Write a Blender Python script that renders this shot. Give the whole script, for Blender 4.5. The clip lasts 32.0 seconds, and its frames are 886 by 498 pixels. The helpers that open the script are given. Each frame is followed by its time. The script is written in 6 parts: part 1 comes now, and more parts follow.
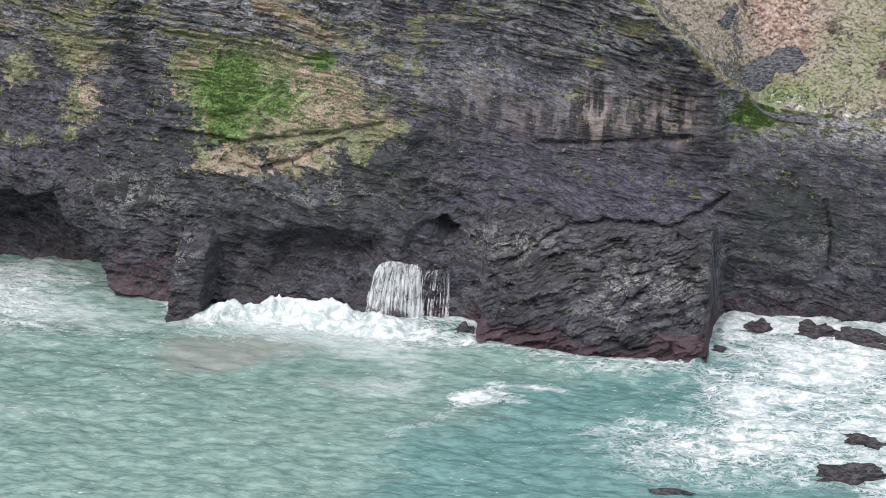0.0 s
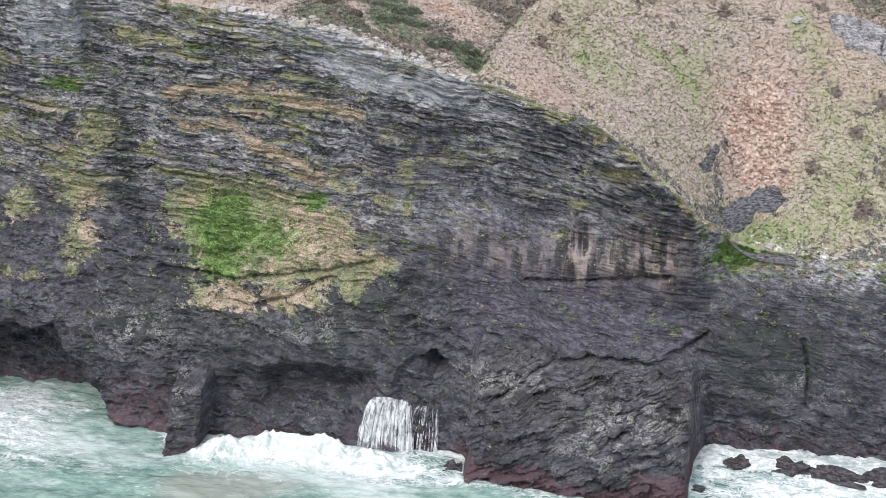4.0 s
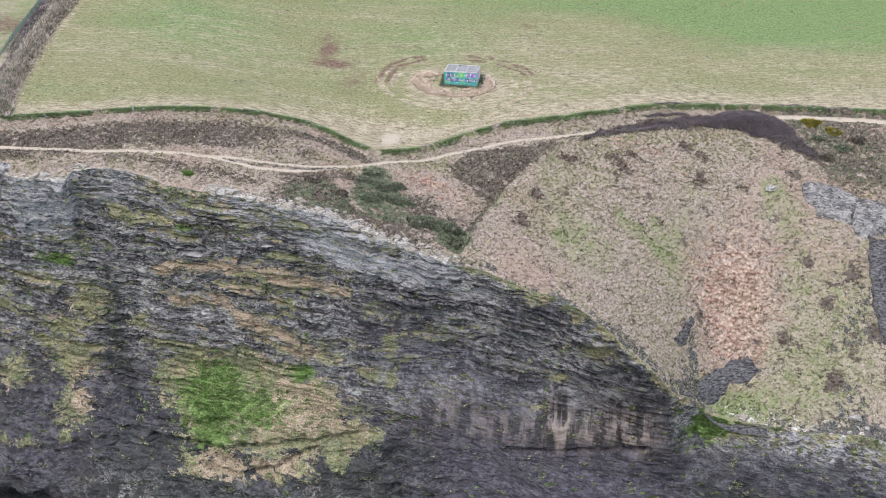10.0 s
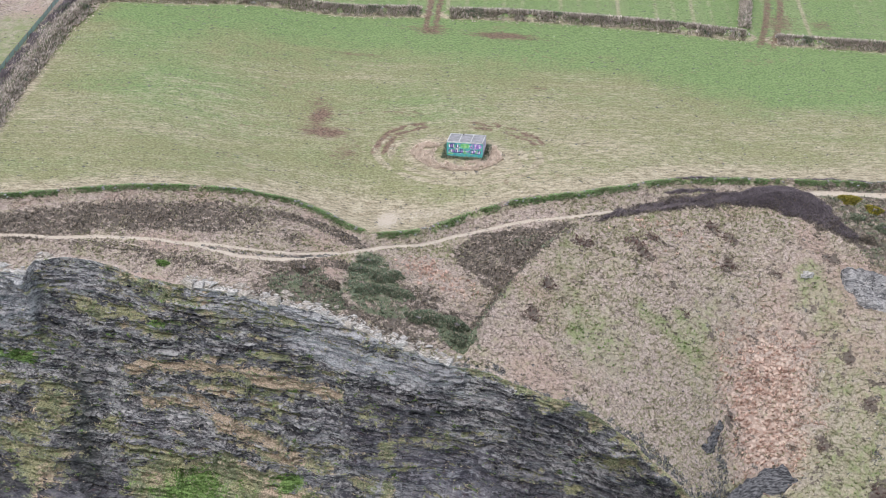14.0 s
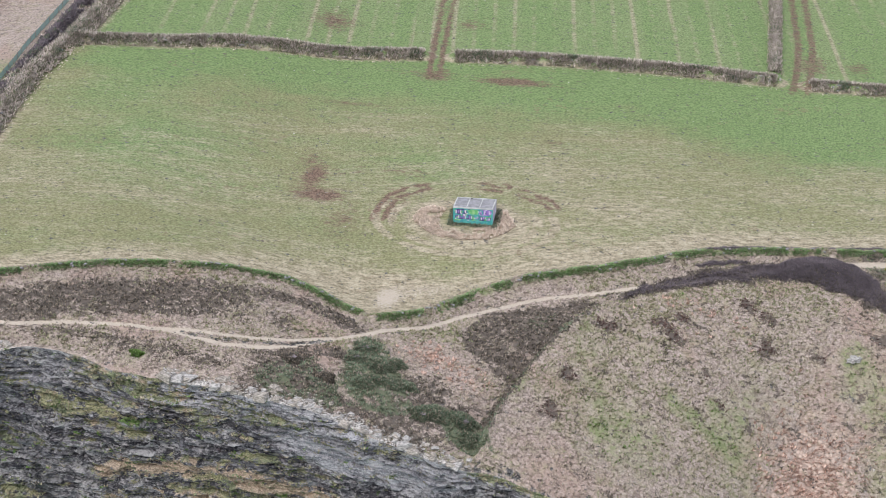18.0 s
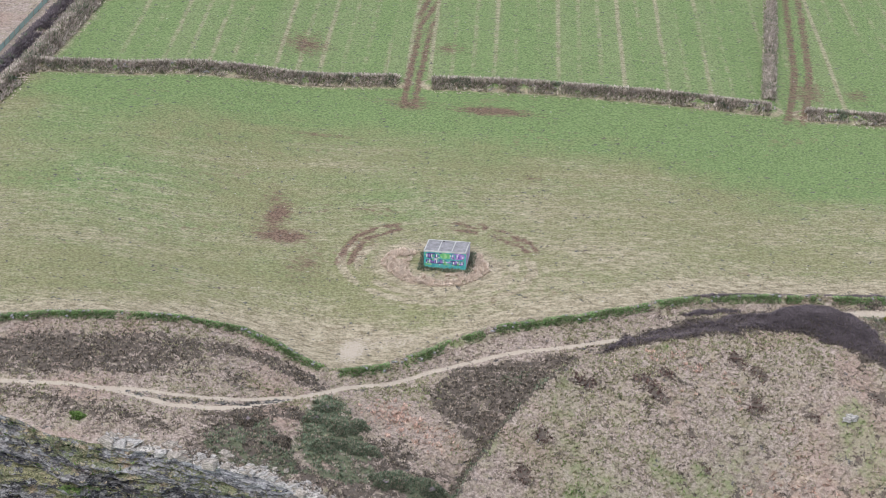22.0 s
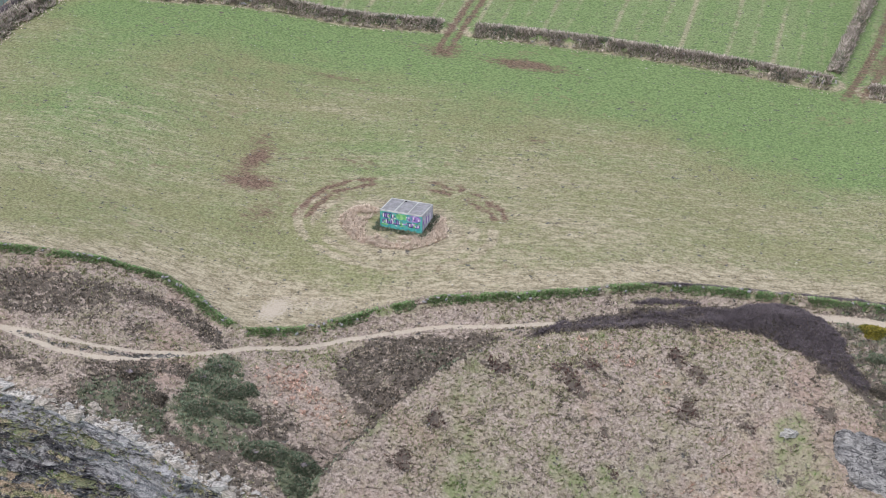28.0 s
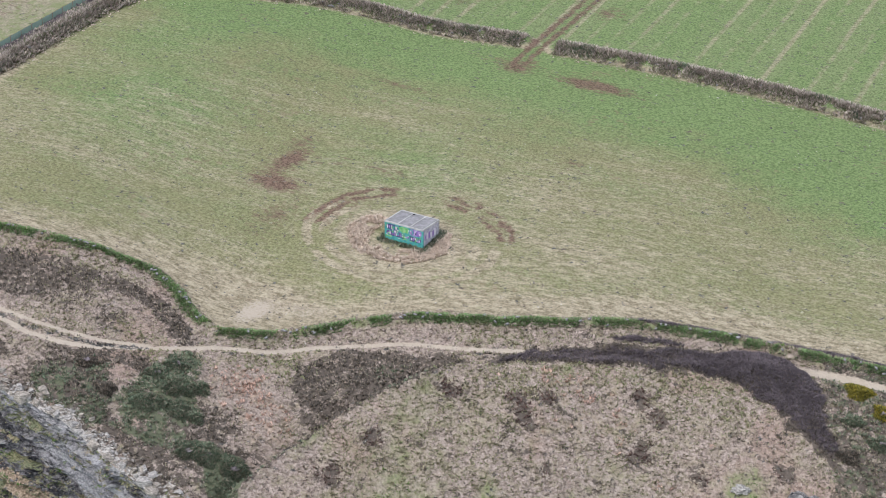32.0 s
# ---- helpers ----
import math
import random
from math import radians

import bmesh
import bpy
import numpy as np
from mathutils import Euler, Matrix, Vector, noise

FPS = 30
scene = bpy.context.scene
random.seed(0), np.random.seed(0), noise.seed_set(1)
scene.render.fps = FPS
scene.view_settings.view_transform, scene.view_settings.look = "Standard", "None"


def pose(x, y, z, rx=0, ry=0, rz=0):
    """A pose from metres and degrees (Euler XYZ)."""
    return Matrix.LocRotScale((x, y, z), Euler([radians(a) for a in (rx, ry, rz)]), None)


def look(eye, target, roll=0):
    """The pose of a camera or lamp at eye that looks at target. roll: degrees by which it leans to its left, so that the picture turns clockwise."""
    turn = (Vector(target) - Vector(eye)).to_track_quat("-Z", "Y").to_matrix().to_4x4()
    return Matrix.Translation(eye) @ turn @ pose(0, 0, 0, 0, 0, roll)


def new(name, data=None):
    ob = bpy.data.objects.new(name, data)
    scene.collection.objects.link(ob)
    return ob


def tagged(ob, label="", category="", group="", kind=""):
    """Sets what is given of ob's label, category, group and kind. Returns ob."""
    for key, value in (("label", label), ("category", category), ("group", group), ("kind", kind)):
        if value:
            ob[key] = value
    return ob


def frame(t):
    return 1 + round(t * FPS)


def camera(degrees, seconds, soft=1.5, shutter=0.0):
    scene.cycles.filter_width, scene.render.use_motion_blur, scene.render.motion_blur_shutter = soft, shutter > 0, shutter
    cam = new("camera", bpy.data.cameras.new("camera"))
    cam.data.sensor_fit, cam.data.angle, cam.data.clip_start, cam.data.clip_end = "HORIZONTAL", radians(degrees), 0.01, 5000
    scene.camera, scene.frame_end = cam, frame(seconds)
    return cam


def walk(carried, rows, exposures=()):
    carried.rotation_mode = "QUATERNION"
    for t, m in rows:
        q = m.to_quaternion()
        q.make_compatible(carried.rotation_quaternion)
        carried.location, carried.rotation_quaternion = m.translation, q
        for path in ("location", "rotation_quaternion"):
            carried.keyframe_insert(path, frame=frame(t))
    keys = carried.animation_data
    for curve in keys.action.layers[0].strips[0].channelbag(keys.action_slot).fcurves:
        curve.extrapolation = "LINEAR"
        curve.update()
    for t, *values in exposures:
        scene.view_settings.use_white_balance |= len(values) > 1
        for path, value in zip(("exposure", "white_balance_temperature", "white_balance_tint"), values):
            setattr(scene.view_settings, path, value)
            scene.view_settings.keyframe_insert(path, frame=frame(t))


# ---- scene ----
cam = camera(26.45, 32.0, soft=0.85)
PATH = [
    (0, 57.67, -386.40, 53.16, 9.901, -21.283),
    (0.5, 57.90, -385.67, 57.31, 9.918, -21.643),
    (1, 58.13, -385.12, 61.50, 9.920, -21.795),
    (1.5, 58.34, -384.84, 65.78, 9.938, -21.924),
    (2, 58.57, -384.70, 70.12, 9.950, -22.044),
    (2.5, 58.80, -384.50, 74.48, 9.958, -22.170),
    (3, 59.07, -383.99, 78.80, 9.967, -22.314),
    (3.5, 59.38, -383.57, 83.14, 9.979, -22.450),
    (5.5, 60.00, -382.49, 100.05, 9.948, -22.869),
    (6, 60.14, -382.18, 104.34, 9.945, -22.981),
    (6.5, 60.40, -381.91, 108.60, 9.923, -23.076),
    (7, 60.69, -381.60, 112.71, 9.899, -23.155),
    (7.5, 60.92, -381.45, 116.57, 9.843, -23.194),
    (8, 61.05, -381.43, 120.00, 9.765, -23.161),
    (8.5, 61.04, -381.61, 122.75, 9.700, -23.090),
    (9, 60.92, -381.51, 124.60, 9.689, -23.160),
    (9.5, 60.62, -380.44, 125.57, 9.680, -23.278),
    (10, 60.16, -378.35, 125.99, 9.653, -23.330),
    (10.5, 59.58, -375.26, 126.13, 9.642, -23.360),
    (11, 58.97, -371.54, 126.28, 9.632, -23.323),
    (11.5, 58.21, -367.17, 126.40, 9.632, -23.238),
    (12, 57.46, -362.32, 126.41, 9.659, -23.175),
    (12.5, 56.69, -357.23, 126.41, 9.691, -23.126),
    (13, 55.93, -351.79, 126.29, 9.736, -23.063),
    (13.5, 54.88, -346.33, 126.17, 9.739, -23.034),
    (14, 53.56, -340.89, 126.03, 9.687, -23.046),
    (14.5, 52.34, -335.74, 126.05, 9.656, -23.086),
    (16.5, 48.45, -316.45, 125.60, 9.644, -23.088),
    (17, 47.57, -312.23, 125.40, 9.636, -23.069),
    (17.5, 46.74, -308.40, 125.34, 9.620, -23.075),
    (18, 46.07, -304.98, 125.30, 9.635, -23.096),
    (18.5, 45.56, -301.69, 125.31, 9.656, -23.121),
    (19, 44.88, -298.62, 125.22, 9.641, -23.123),
    (19.5, 44.19, -295.79, 125.16, 9.616, -23.113),
    (20, 43.84, -293.19, 125.12, 9.638, -23.128),
    (20.5, 43.83, -290.40, 125.10, 9.656, -23.144),
    (21, 44.27, -287.70, 125.17, 9.655, -23.195),
    (21.5, 45.63, -285.05, 125.18, 9.705, -23.234),
    (22, 47.80, -282.30, 124.94, 9.746, -23.224),
    (22.5, 50.66, -279.78, 124.68, 9.811, -23.293),
    (23, 53.66, -277.19, 124.67, 10.361, -23.523),
    (23.5, 57.21, -274.64, 124.82, 12.161, -23.611),
    (24, 61.96, -271.86, 124.98, 13.679, -23.625),
    (24.5, 66.79, -269.07, 124.74, 13.912, -23.863),
    (25, 71.67, -266.38, 124.33, 14.176, -24.355),
    (25.5, 76.62, -263.71, 124.26, 14.810, -24.995),
    (27.5, 97.23, -252.05, 124.19, 19.643, -25.571),
    (28, 102.74, -248.78, 124.06, 21.226, -25.576),
    (28.5, 108.43, -245.54, 123.97, 22.737, -25.531),
    (29, 113.94, -242.43, 123.94, 23.722, -25.527),
    (29.5, 119.45, -239.15, 123.94, 25.073, -25.509),
    (30, 125.12, -235.66, 123.80, 26.949, -25.481),
    (30.5, 130.65, -232.11, 123.69, 28.567, -25.441),
    (31, 136.04, -228.39, 123.38, 29.880, -25.388),
    (31.5, 141.29, -224.60, 123.02, 31.195, -25.326),
    (32, 146.45, -220.69, 122.73, 32.532, -25.283),
]
walk(cam, [(t, pose(x, y, z, 90 + pitch, 0, yaw)) for t, x, y, z, yaw, pitch in PATH], exposures=[(0, 0.2), (3.5, 0.4), (6, 0.68), (8, 0.58), (9, 0.36), (14, 0.2), (20, 0.05), (32, 0.0)])


# ---------------------------------------------------------------- light
SUN_EL, SUN_AZ = 48.0, 205.0
world = bpy.data.worlds.new("overcast_sky")
scene.world = world
world.use_nodes = True
wn = world.node_tree.nodes
sky = wn.new("ShaderNodeTexSky")
sky.sky_type, sky.sun_disc = "NISHITA", False
sky.sun_elevation, sky.sun_rotation = radians(SUN_EL), radians(SUN_AZ)
sky.air_density, sky.dust_density, sky.ozone_density = 1.0, 4.0, 1.0
cloud = wn.new("ShaderNodeMixRGB")
cloud.inputs[0].default_value = 0.8
cloud.inputs[2].default_value = (6.3, 6.6, 7.3, 1)
world.node_tree.links.new(sky.outputs[0], cloud.inputs[1])
world.node_tree.links.new(cloud.outputs[0], wn["Background"].inputs[0])
wn["Background"].inputs[1].default_value = 0.165
sun = new("sun", bpy.data.lights.new("sun", "SUN"))
sun.data.energy, sun.data.angle, sun.data.color = 1.4, radians(25), (1.0, 0.97, 0.93)
sun.matrix_world = look((0, 0, 0), (-math.sin(radians(SUN_AZ)) * math.cos(radians(SUN_EL)), -math.cos(radians(SUN_AZ)) * math.cos(radians(SUN_EL)), -math.sin(radians(SUN_EL))))

# ---------------------------------------------------------------- numeric helpers
SEA = -81.0


def sstep(a, b, v):
    t = np.clip((np.asarray(v, float) - a) / (b - a), 0, 1)
    return t * t * (3 - 2 * t)


def box(v, a, b, soft):
    return sstep(a - soft, a + soft, v) * (1 - sstep(b - soft, b + soft, v))


def blob(x, y, cx, cy, rx, ry, turn=0.0):
    c, s = math.cos(radians(turn)), math.sin(radians(turn))
    dx, dy = x - cx, y - cy
    return np.exp(-(((c * dx + s * dy) / rx) ** 2 + ((-s * dx + c * dy) / ry) ** 2))


def hash2(i, j, seed):
    h = np.sin(i * 127.1 + j * 311.7 + seed * 74.7) * 43758.5453
    return h - np.floor(h)


def vnoise(x, y, seed=0):
    """Smooth value noise in 0..1, one cell a unit."""
    xi, yi = np.floor(x), np.floor(y)
    fx, fy = x - xi, y - yi
    fx, fy = fx * fx * (3 - 2 * fx), fy * fy * (3 - 2 * fy)
    a, b = hash2(xi, yi, seed), hash2(xi + 1, yi, seed)
    c, d = hash2(xi, yi + 1, seed), hash2(xi + 1, yi + 1, seed)
    return (a * (1 - fx) + b * fx) * (1 - fy) + (c * (1 - fx) + d * fx) * fy


def fbm(x, y, seed=0, octaves=4):
    total, amp, norm = 0.0, 1.0, 0.0
    for k in range(octaves):
        total = total + amp * vnoise(x * 2**k, y * 2**k, seed + k * 13)
        norm += amp
        amp *= 0.5
    return total / norm


# ---------------------------------------------------------------- the lie of the land
COLS = [-130, -65, -40, -15, 5, 20, 35, 50, 57, 120]
ROWS = [-63, -55, -45, -35, -25, -15, 0]
FALL = [
    [3, 5, 6, 6.5, 7, 7.5, 8], [-0.8, 1.2, 3, 4, 4.8, 5.4, 5.8], [-3.2, -0.8, 0.4, 2.0, 1.7, 1.2, 1.2], [-7.2, -5.2, -4.2, -4.2, -4.4, -2.4, 0],
    [-13.4, -11.5, -9.4, -7, -6, -3, 0], [-17, -14.5, -10, -6.6, -5.2, -3, -0.9], [-24, -20, -15.5, -9.5, -4.6, -3.6, -1.8],
    [-37, -31.5, -24.5, -17, -10.5, -5, -3.6], [-50, -44, -33, -23, -13.5, -7, -4.2], [-51, -46, -37, -28, -21, -14, -6.7],
]
FX, FH = [-200, -90, -63, -40, -20, 0, 30, 55, 110], [10.5, 6.9, 5.8, 1.2, 0.3, 0.1, -1.3, -4.0, -6.2]
gx, gy = np.arange(-160.0, 161.0), np.arange(-90.0, 41.0)
_rows = np.array([np.interp(gy, ROWS, row) for row in FALL])
_low = gy < -63
_rows[:, _low] += (gy[_low] + 63)[None] * np.array([0.3, 0.3, 0.3, 0.35, 0.4, 0.45, 0.55, 0.6, 0.6, 0.6])[:, None]
LAND = np.array([np.interp(gx, COLS, _rows[:, j]) for j in range(len(gy))]).T
_field = np.interp(gx, FX, FH)[:, None] + 0.085 * np.maximum(gy, 0)[None]
LAND = np.where(gy[None] > 0, _field, LAND)
for _ in range(6):
    _p = np.pad(LAND, 2, mode="edge")
    LAND = sum(_p[2 + a : 2 + a + len(gx), 2:-2] for a in (-2, -1, 0, 1, 2)) / 5
    _p = np.pad(LAND, 2, mode="edge")
    LAND = sum(_p[2:-2, 2 + a : 2 + a + len(gy)] for a in (-2, -1, 0, 1, 2)) / 5


def land(x, y):
    """Height of the ground behind the cliff's edge, with no roughness."""
    side = np.asarray(x, float) - np.interp(y, [-58, -51.4, -44.7, -37.9, -28, -23.6], [10.4, 12.2, 14.6, 17.4, 23.2, 27.2])
    step = 2.4 * sstep(-1.3, 0.3, side) * np.exp(-np.maximum(side, 0) / 9) * box(y, -61, -25, 3) - 1.2 * np.exp(-(((side + 2.5) / 2.5) ** 2)) * box(y, -60, -34, 4)
    x, y = np.asarray(x, float), np.asarray(y, float)
    u, v = np.clip(x - gx[0], 0, len(gx) - 1.001), np.clip(y - gy[0], 0, len(gy) - 1.001)
    i, j = u.astype(int), v.astype(int)
    a, b = u - i, v - j
    z = (LAND[i, j] * (1 - a) + LAND[i + 1, j] * a) * (1 - b) + (LAND[i, j + 1] * (1 - a) + LAND[i + 1, j + 1] * a) * b
    return z + step + 0.085 * (np.maximum(y, gy[-1]) - gy[-1]) * np.exp(-np.maximum(y - 40, 0) / 300)


def face(x, z):
    """How far forward the cliff stands (y) at x and height z, with no roughness."""
    low = sstep(-45, -58, z)
    x = x + low * 5.0 * (fbm(x / 7, z / 6, 201, 4) - 0.5) * (1 - 0.45 * box(x, 46, 58, 3))
    z = z + low * 4.0 * (fbm(x / 6, z / 6, 202, 4) - 0.5) * sstep(-83, -76, z)
    zz = [-86, -81, -72, -63.5, -55.5, -47, -39, -25, 0]
    y = np.interp(z, zz, [-83, -81.5, -78.5, -77, -73, -69.5, -65, -63, -63.5])
    mid = np.interp(z, zz, [-84, -82, -76, -67, -64.5, -62.5, -61, -61, -62.5])
    right = np.interp(z, zz, [-69.5, -68.5, -67.3, -66.3, -64.5, -59, -57.5, -57.5, -58])
    y = y + (mid - y) * sstep(-22, 12, x)
    y = y + (right - y) * sstep(50.5, 54, x)
    # overhung hollow behind the pillar, and the pillar
    y = y + 2.8 * box(x, -29, -9, 2.5) * box(z, -76, -68.5, 2.0) + 1.5 * box(x, -36, -9, 2.0) * box(z, -78, -69, 2.5)
    pillar = -89.6 + 0.35 * (z + 81) + 9 * sstep(-69.5, -66, z) + 40 * (1 - box(x, -45.6 + 0.1 * (z + 81), -37.2 - 0.05 * (z + 81), 0.9))
    y = np.minimum(y, pillar)
    # sloping bluff, higher to the east
    bluff = np.interp(z, [-86, -81, -77.5, -72, -66, -58, -48], [-93.5, -91.3, -89, -80.5, -71, -59, -44]) - 3.0 * (ridge(x / 8 + z / 10, z / 5, 361, 3) - 0.5) - 1.4 * (ridge(x / 2.7 + z / 4, z / 2.2, 362, 3) - 0.5) + np.maximum(24 - x, 0) * 0.25 + 80 * (1 - sstep(8.5, 11.5, x) * sstep(52.6, 51.6, x))
    y = np.minimum(y, bluff)
    # sea cave
    top = -63.5 - 1.35 * np.maximum(x + 70, 0)
    y = y + 17 * sstep(0.8, -2.2, z - top) * sstep(-56, -60, x) * box(x, -96, -50, 3)
    # hollow and mouth of the stream
    y = y + 3.0 * sstep(1.3, 0.6, ((x - 1.5) / 6) ** 2 + ((z + 70) / 4) ** 2) + 6 * sstep(1.2, 0.7, ((x - 3.4) / 2.0) ** 2 + ((z + 67.5) / 2.2) ** 2)
    return y


CRACK_A = [(12.8, -73.5), (16, -70.6), (21.6, -67.6), (26.4, -65.6), (31.2, -65.2), (38.2, -64.8), (43.2, -65), (48.8, -63.4), (53.5, -59.8)]
CRACK_B = [(35.2, -75.6), (38.3, -73.4), (42.8, -70.4)]
CRACK_C = [(70.5, -60.3), (71.8, -66), (71.8, -72.6)]
BROW = [(19, -52.6), (27, -52.4), (38, -51.6), (46, -50.2)]
LIP_B = [(-38, -56.6), (-31, -57.2), (-24, -55.2), (-18, -52.4), (-11, -49.6)]
LIP = [(-49, -51.5), (-44, -51.8), (-36, -53), (-27, -51.8), (-18.5, -51), (-9, -49.2)]


def layers(x, z):
    """Where a point lies in the bedding: the height along it, bent and warped."""
    warp = 4.0 * (fbm(x / 19, z / 12, 5, 3) - 0.5)
    bend = 0.0007 * np.maximum(x + 25, 0) ** 2 * sstep(60, 10, x) + 0.03 * np.maximum(x - 15, 0) * sstep(70, 20, x)
    fault = np.floor(6 * vnoise(x / 7 + 1.5 * fbm(x / 9, z / 9, 6, 2), z / 16, 7)) / 6
    return z + 0.145 * x + bend + 0.7 * warp + 1.1 * fault + 0.7 * (fbm(x / 3.5, z / 2.2, 8, 3) - 0.5)


def ridge(x, y, seed, octaves=4):
    """Noise with sharp crests, 0 to 1."""
    total, amp, norm = 0.0, 1.0, 0.0
    for k in range(octaves):
        total = total + amp * (1 - np.abs(2 * vnoise(x * 2.1**k, y * 2.1**k, seed + 17 * k) - 1))
        norm += amp
        amp *= 0.52
    return total / norm


def beds(x, s, thick, run, seed):
    """One set of beds, broken into blocks: how far each stands out below its upper edge, and how near a point is to the step above that edge."""
    a = s / thick + 0.5 * vnoise(x / (3 * run), s / 9, seed)
    i = np.floor(a)
    f = a - i

    def own(i):
        u = x / run + 1.2 * fbm(x / run, s / thick, seed + 3, 2)
        j = np.floor(u * (0.8 + 0.9 * hash2(i, 0 * i, seed + 4)) + 9 * hash2(i, 1 + 0 * i, seed + 5))
        return np.clip(1.5 * hash2(i, j, seed + 6) - 0.35 + 1.6 * (fbm(x / (2.5 * run) + 3.1 * i, 0.41 * i, seed + 1, 2) - 0.5), 0.0, 1.25)

    under = own(i - 1)
    groove = 0.35 * sstep(0.18, 0.02, f) * under
    return own(i) * f**1.3 - groove, under * sstep(0.32, 0.05, f)


def strata(x, z):
    """Layered relief of the rock: positive stands out. Also where its steps lie."""
    s = layers(x, z)
    upper = sstep(-54, -46, z + 0.1 * x)
    big, step_a = beds(x, s, 2.6, 5.5, 301)
    mid, step_b = beds(x, s, 1.1, 2.6, 311)
    thin, step_c = beds(x, s, 0.5, 1.3, 321)
    calm = np.clip(sum(blob(x, z, a, b, rx, rz, t) for a, b, rx, rz, t in ((-12, -14.8, 9, 2.6, -18), (8, -39, 13, 7, -25), (24, -47, 26, 4.5, 0), (-29, -45, 17, 6, 0))), 0, 1)
    ledges = (1.7 * big + 1.05 * mid + 0.5 * thin) * (0.25 + 0.75 * upper) * (1 - 0.7 * sstep(52, 57, x)) * (1 - 0.85 * calm)
    slab = box(x, 9, 50, 4) * box(z, -63, -50, 1.5) + 0.6 * sstep(54, 57, x) * box(z, -72, -54, 2)
    block = np.floor(4 * vnoise(x / 2.3 + 0.6 * fbm(x / 5, z / 5, 46, 2), s / 1.3, 47)) / 4 - 0.4
    crags = 3.4 * ridge(x / 10 + s / 14, s / 6, 331, 2) + 1.9 * ridge(x / 3.6 + s / 5, s / 1.7, 341, 3) + 0.8 * ridge(x / 1.2 - s / 3, s / 0.7, 351, 2) - 3.2
    lump = fbm(x / 8, z / 7, 41, 4) - 0.5
    crack = np.zeros(np.shape(x))
    for line, wide, deep in ((CRACK_A, 0.5, 2.2), (CRACK_B, 0.4, 1.6), (CRACK_C, 0.4, 1.5), (LIP, 0.5, 1.8), (LIP_B, 0.5, 1.7), (BROW, 0.5, 1.6)):
        for (ax, az), (bx, bz) in zip(line[:-1], line[1:]):
            t = np.clip(((x - ax) * (bx - ax) + (z - az) * (bz - az)) / ((bx - ax) ** 2 + (bz - az) ** 2), 0, 1)
            d = np.hypot(x - ax - t * (bx - ax), z - az - t * (bz - az)) + 0.6 * (fbm(x / 2, z / 2, 48, 3) - 0.5)
            crack = np.maximum(crack, deep * np.exp(-((d / wide) ** 2)))
    front = box(x, 11, 51.5, 1.0) * sstep(-63, -67, z)
    tilt = 1.8 * z - 0.42 * x
    lean_a, _ = beds(x, tilt, 2.6, 5, 371)
    lean_b, _ = beds(x, tilt, 1.1, 2.4, 381)
    low = 1 - upper
    out = ledges * (1 - front) + front * (2.4 * lean_a + 1.3 * lean_b) + 0.5 * block * (1 - 0.6 * slab) + (0.25 + 0.75 * low) * crags * (1 - 0.62 * slab) + 2.2 * lump * (1 - 0.4 * slab)
    return out - crack, np.maximum(step_a, 0.8 * step_b) * (1 - 0.5 * calm)


def edge_y(x):
    return -63 + 2.0 * (fbm(x / 7, 0 * x, 3, 3) - 0.5) - 3.6 * box(x, -76, -64.6, 0.5) + 1.5 * box(x, -62, -50, 3) + 5.0 * sstep(49, 56, x)


# ---------------------------------------------------------------- mesh helpers
def mesh_from(name, verts, faces, smooth=True):
    """A mesh from arrays of points and of faces with one number of corners."""
    me = bpy.data.meshes.new(name)
    k = faces.shape[1]
    me.vertices.add(len(verts))
    me.vertices.foreach_set("co", np.ascontiguousarray(verts, np.float32).reshape(-1))
    me.loops.add(faces.size)
    me.loops.foreach_set("vertex_index", np.ascontiguousarray(faces, np.int32).reshape(-1))
    me.polygons.add(len(faces))
    me.polygons.foreach_set("loop_start", np.arange(0, faces.size, k, dtype=np.int32))
    me.polygons.foreach_set("use_smooth", np.full(len(faces), smooth))
    me.update(calc_edges=True)
    return me


def sheet(name, pts, smooth=True):
    """A mesh from a grid of points (rows, columns, 3)."""
    n, m = pts.shape[:2]
    idx = np.arange(n * m).reshape(n, m)
    quads = np.stack([idx[:-1, :-1], idx[:-1, 1:], idx[1:, 1:], idx[1:, :-1]], -1).reshape(-1, 4)
    return mesh_from(name, pts.reshape(-1, 3), quads, smooth)


def mask(me, name, r, g=None, b=None):
    """Three values a point, for the material to mix by."""
    n = len(me.vertices)
    col = np.ones((n, 4), np.float32)
    for k, v in enumerate((r, g, b)):
        col[:, k] = 0 if v is None else np.clip(np.broadcast_to(v, r.shape).reshape(-1), 0, 1)
    me.attributes.new(name, "FLOAT_COLOR", "POINT").data.foreach_set("color", col.reshape(-1))


def value(me, name, v):
    me.attributes.new(name, "FLOAT", "POINT").data.foreach_set("value", np.ascontiguousarray(v, np.float32).reshape(-1))


def spread(dense, lo, hi, far, steps):
    """Even steps between lo and hi, then ever wider ones out to far on both sides."""
    k = np.linspace(0, 1, steps + 1)[1:] ** 2.5
    return np.r_[(lo - (far + lo) * k)[::-1], np.arange(lo, hi, dense), hi, hi + (far - hi) * k]


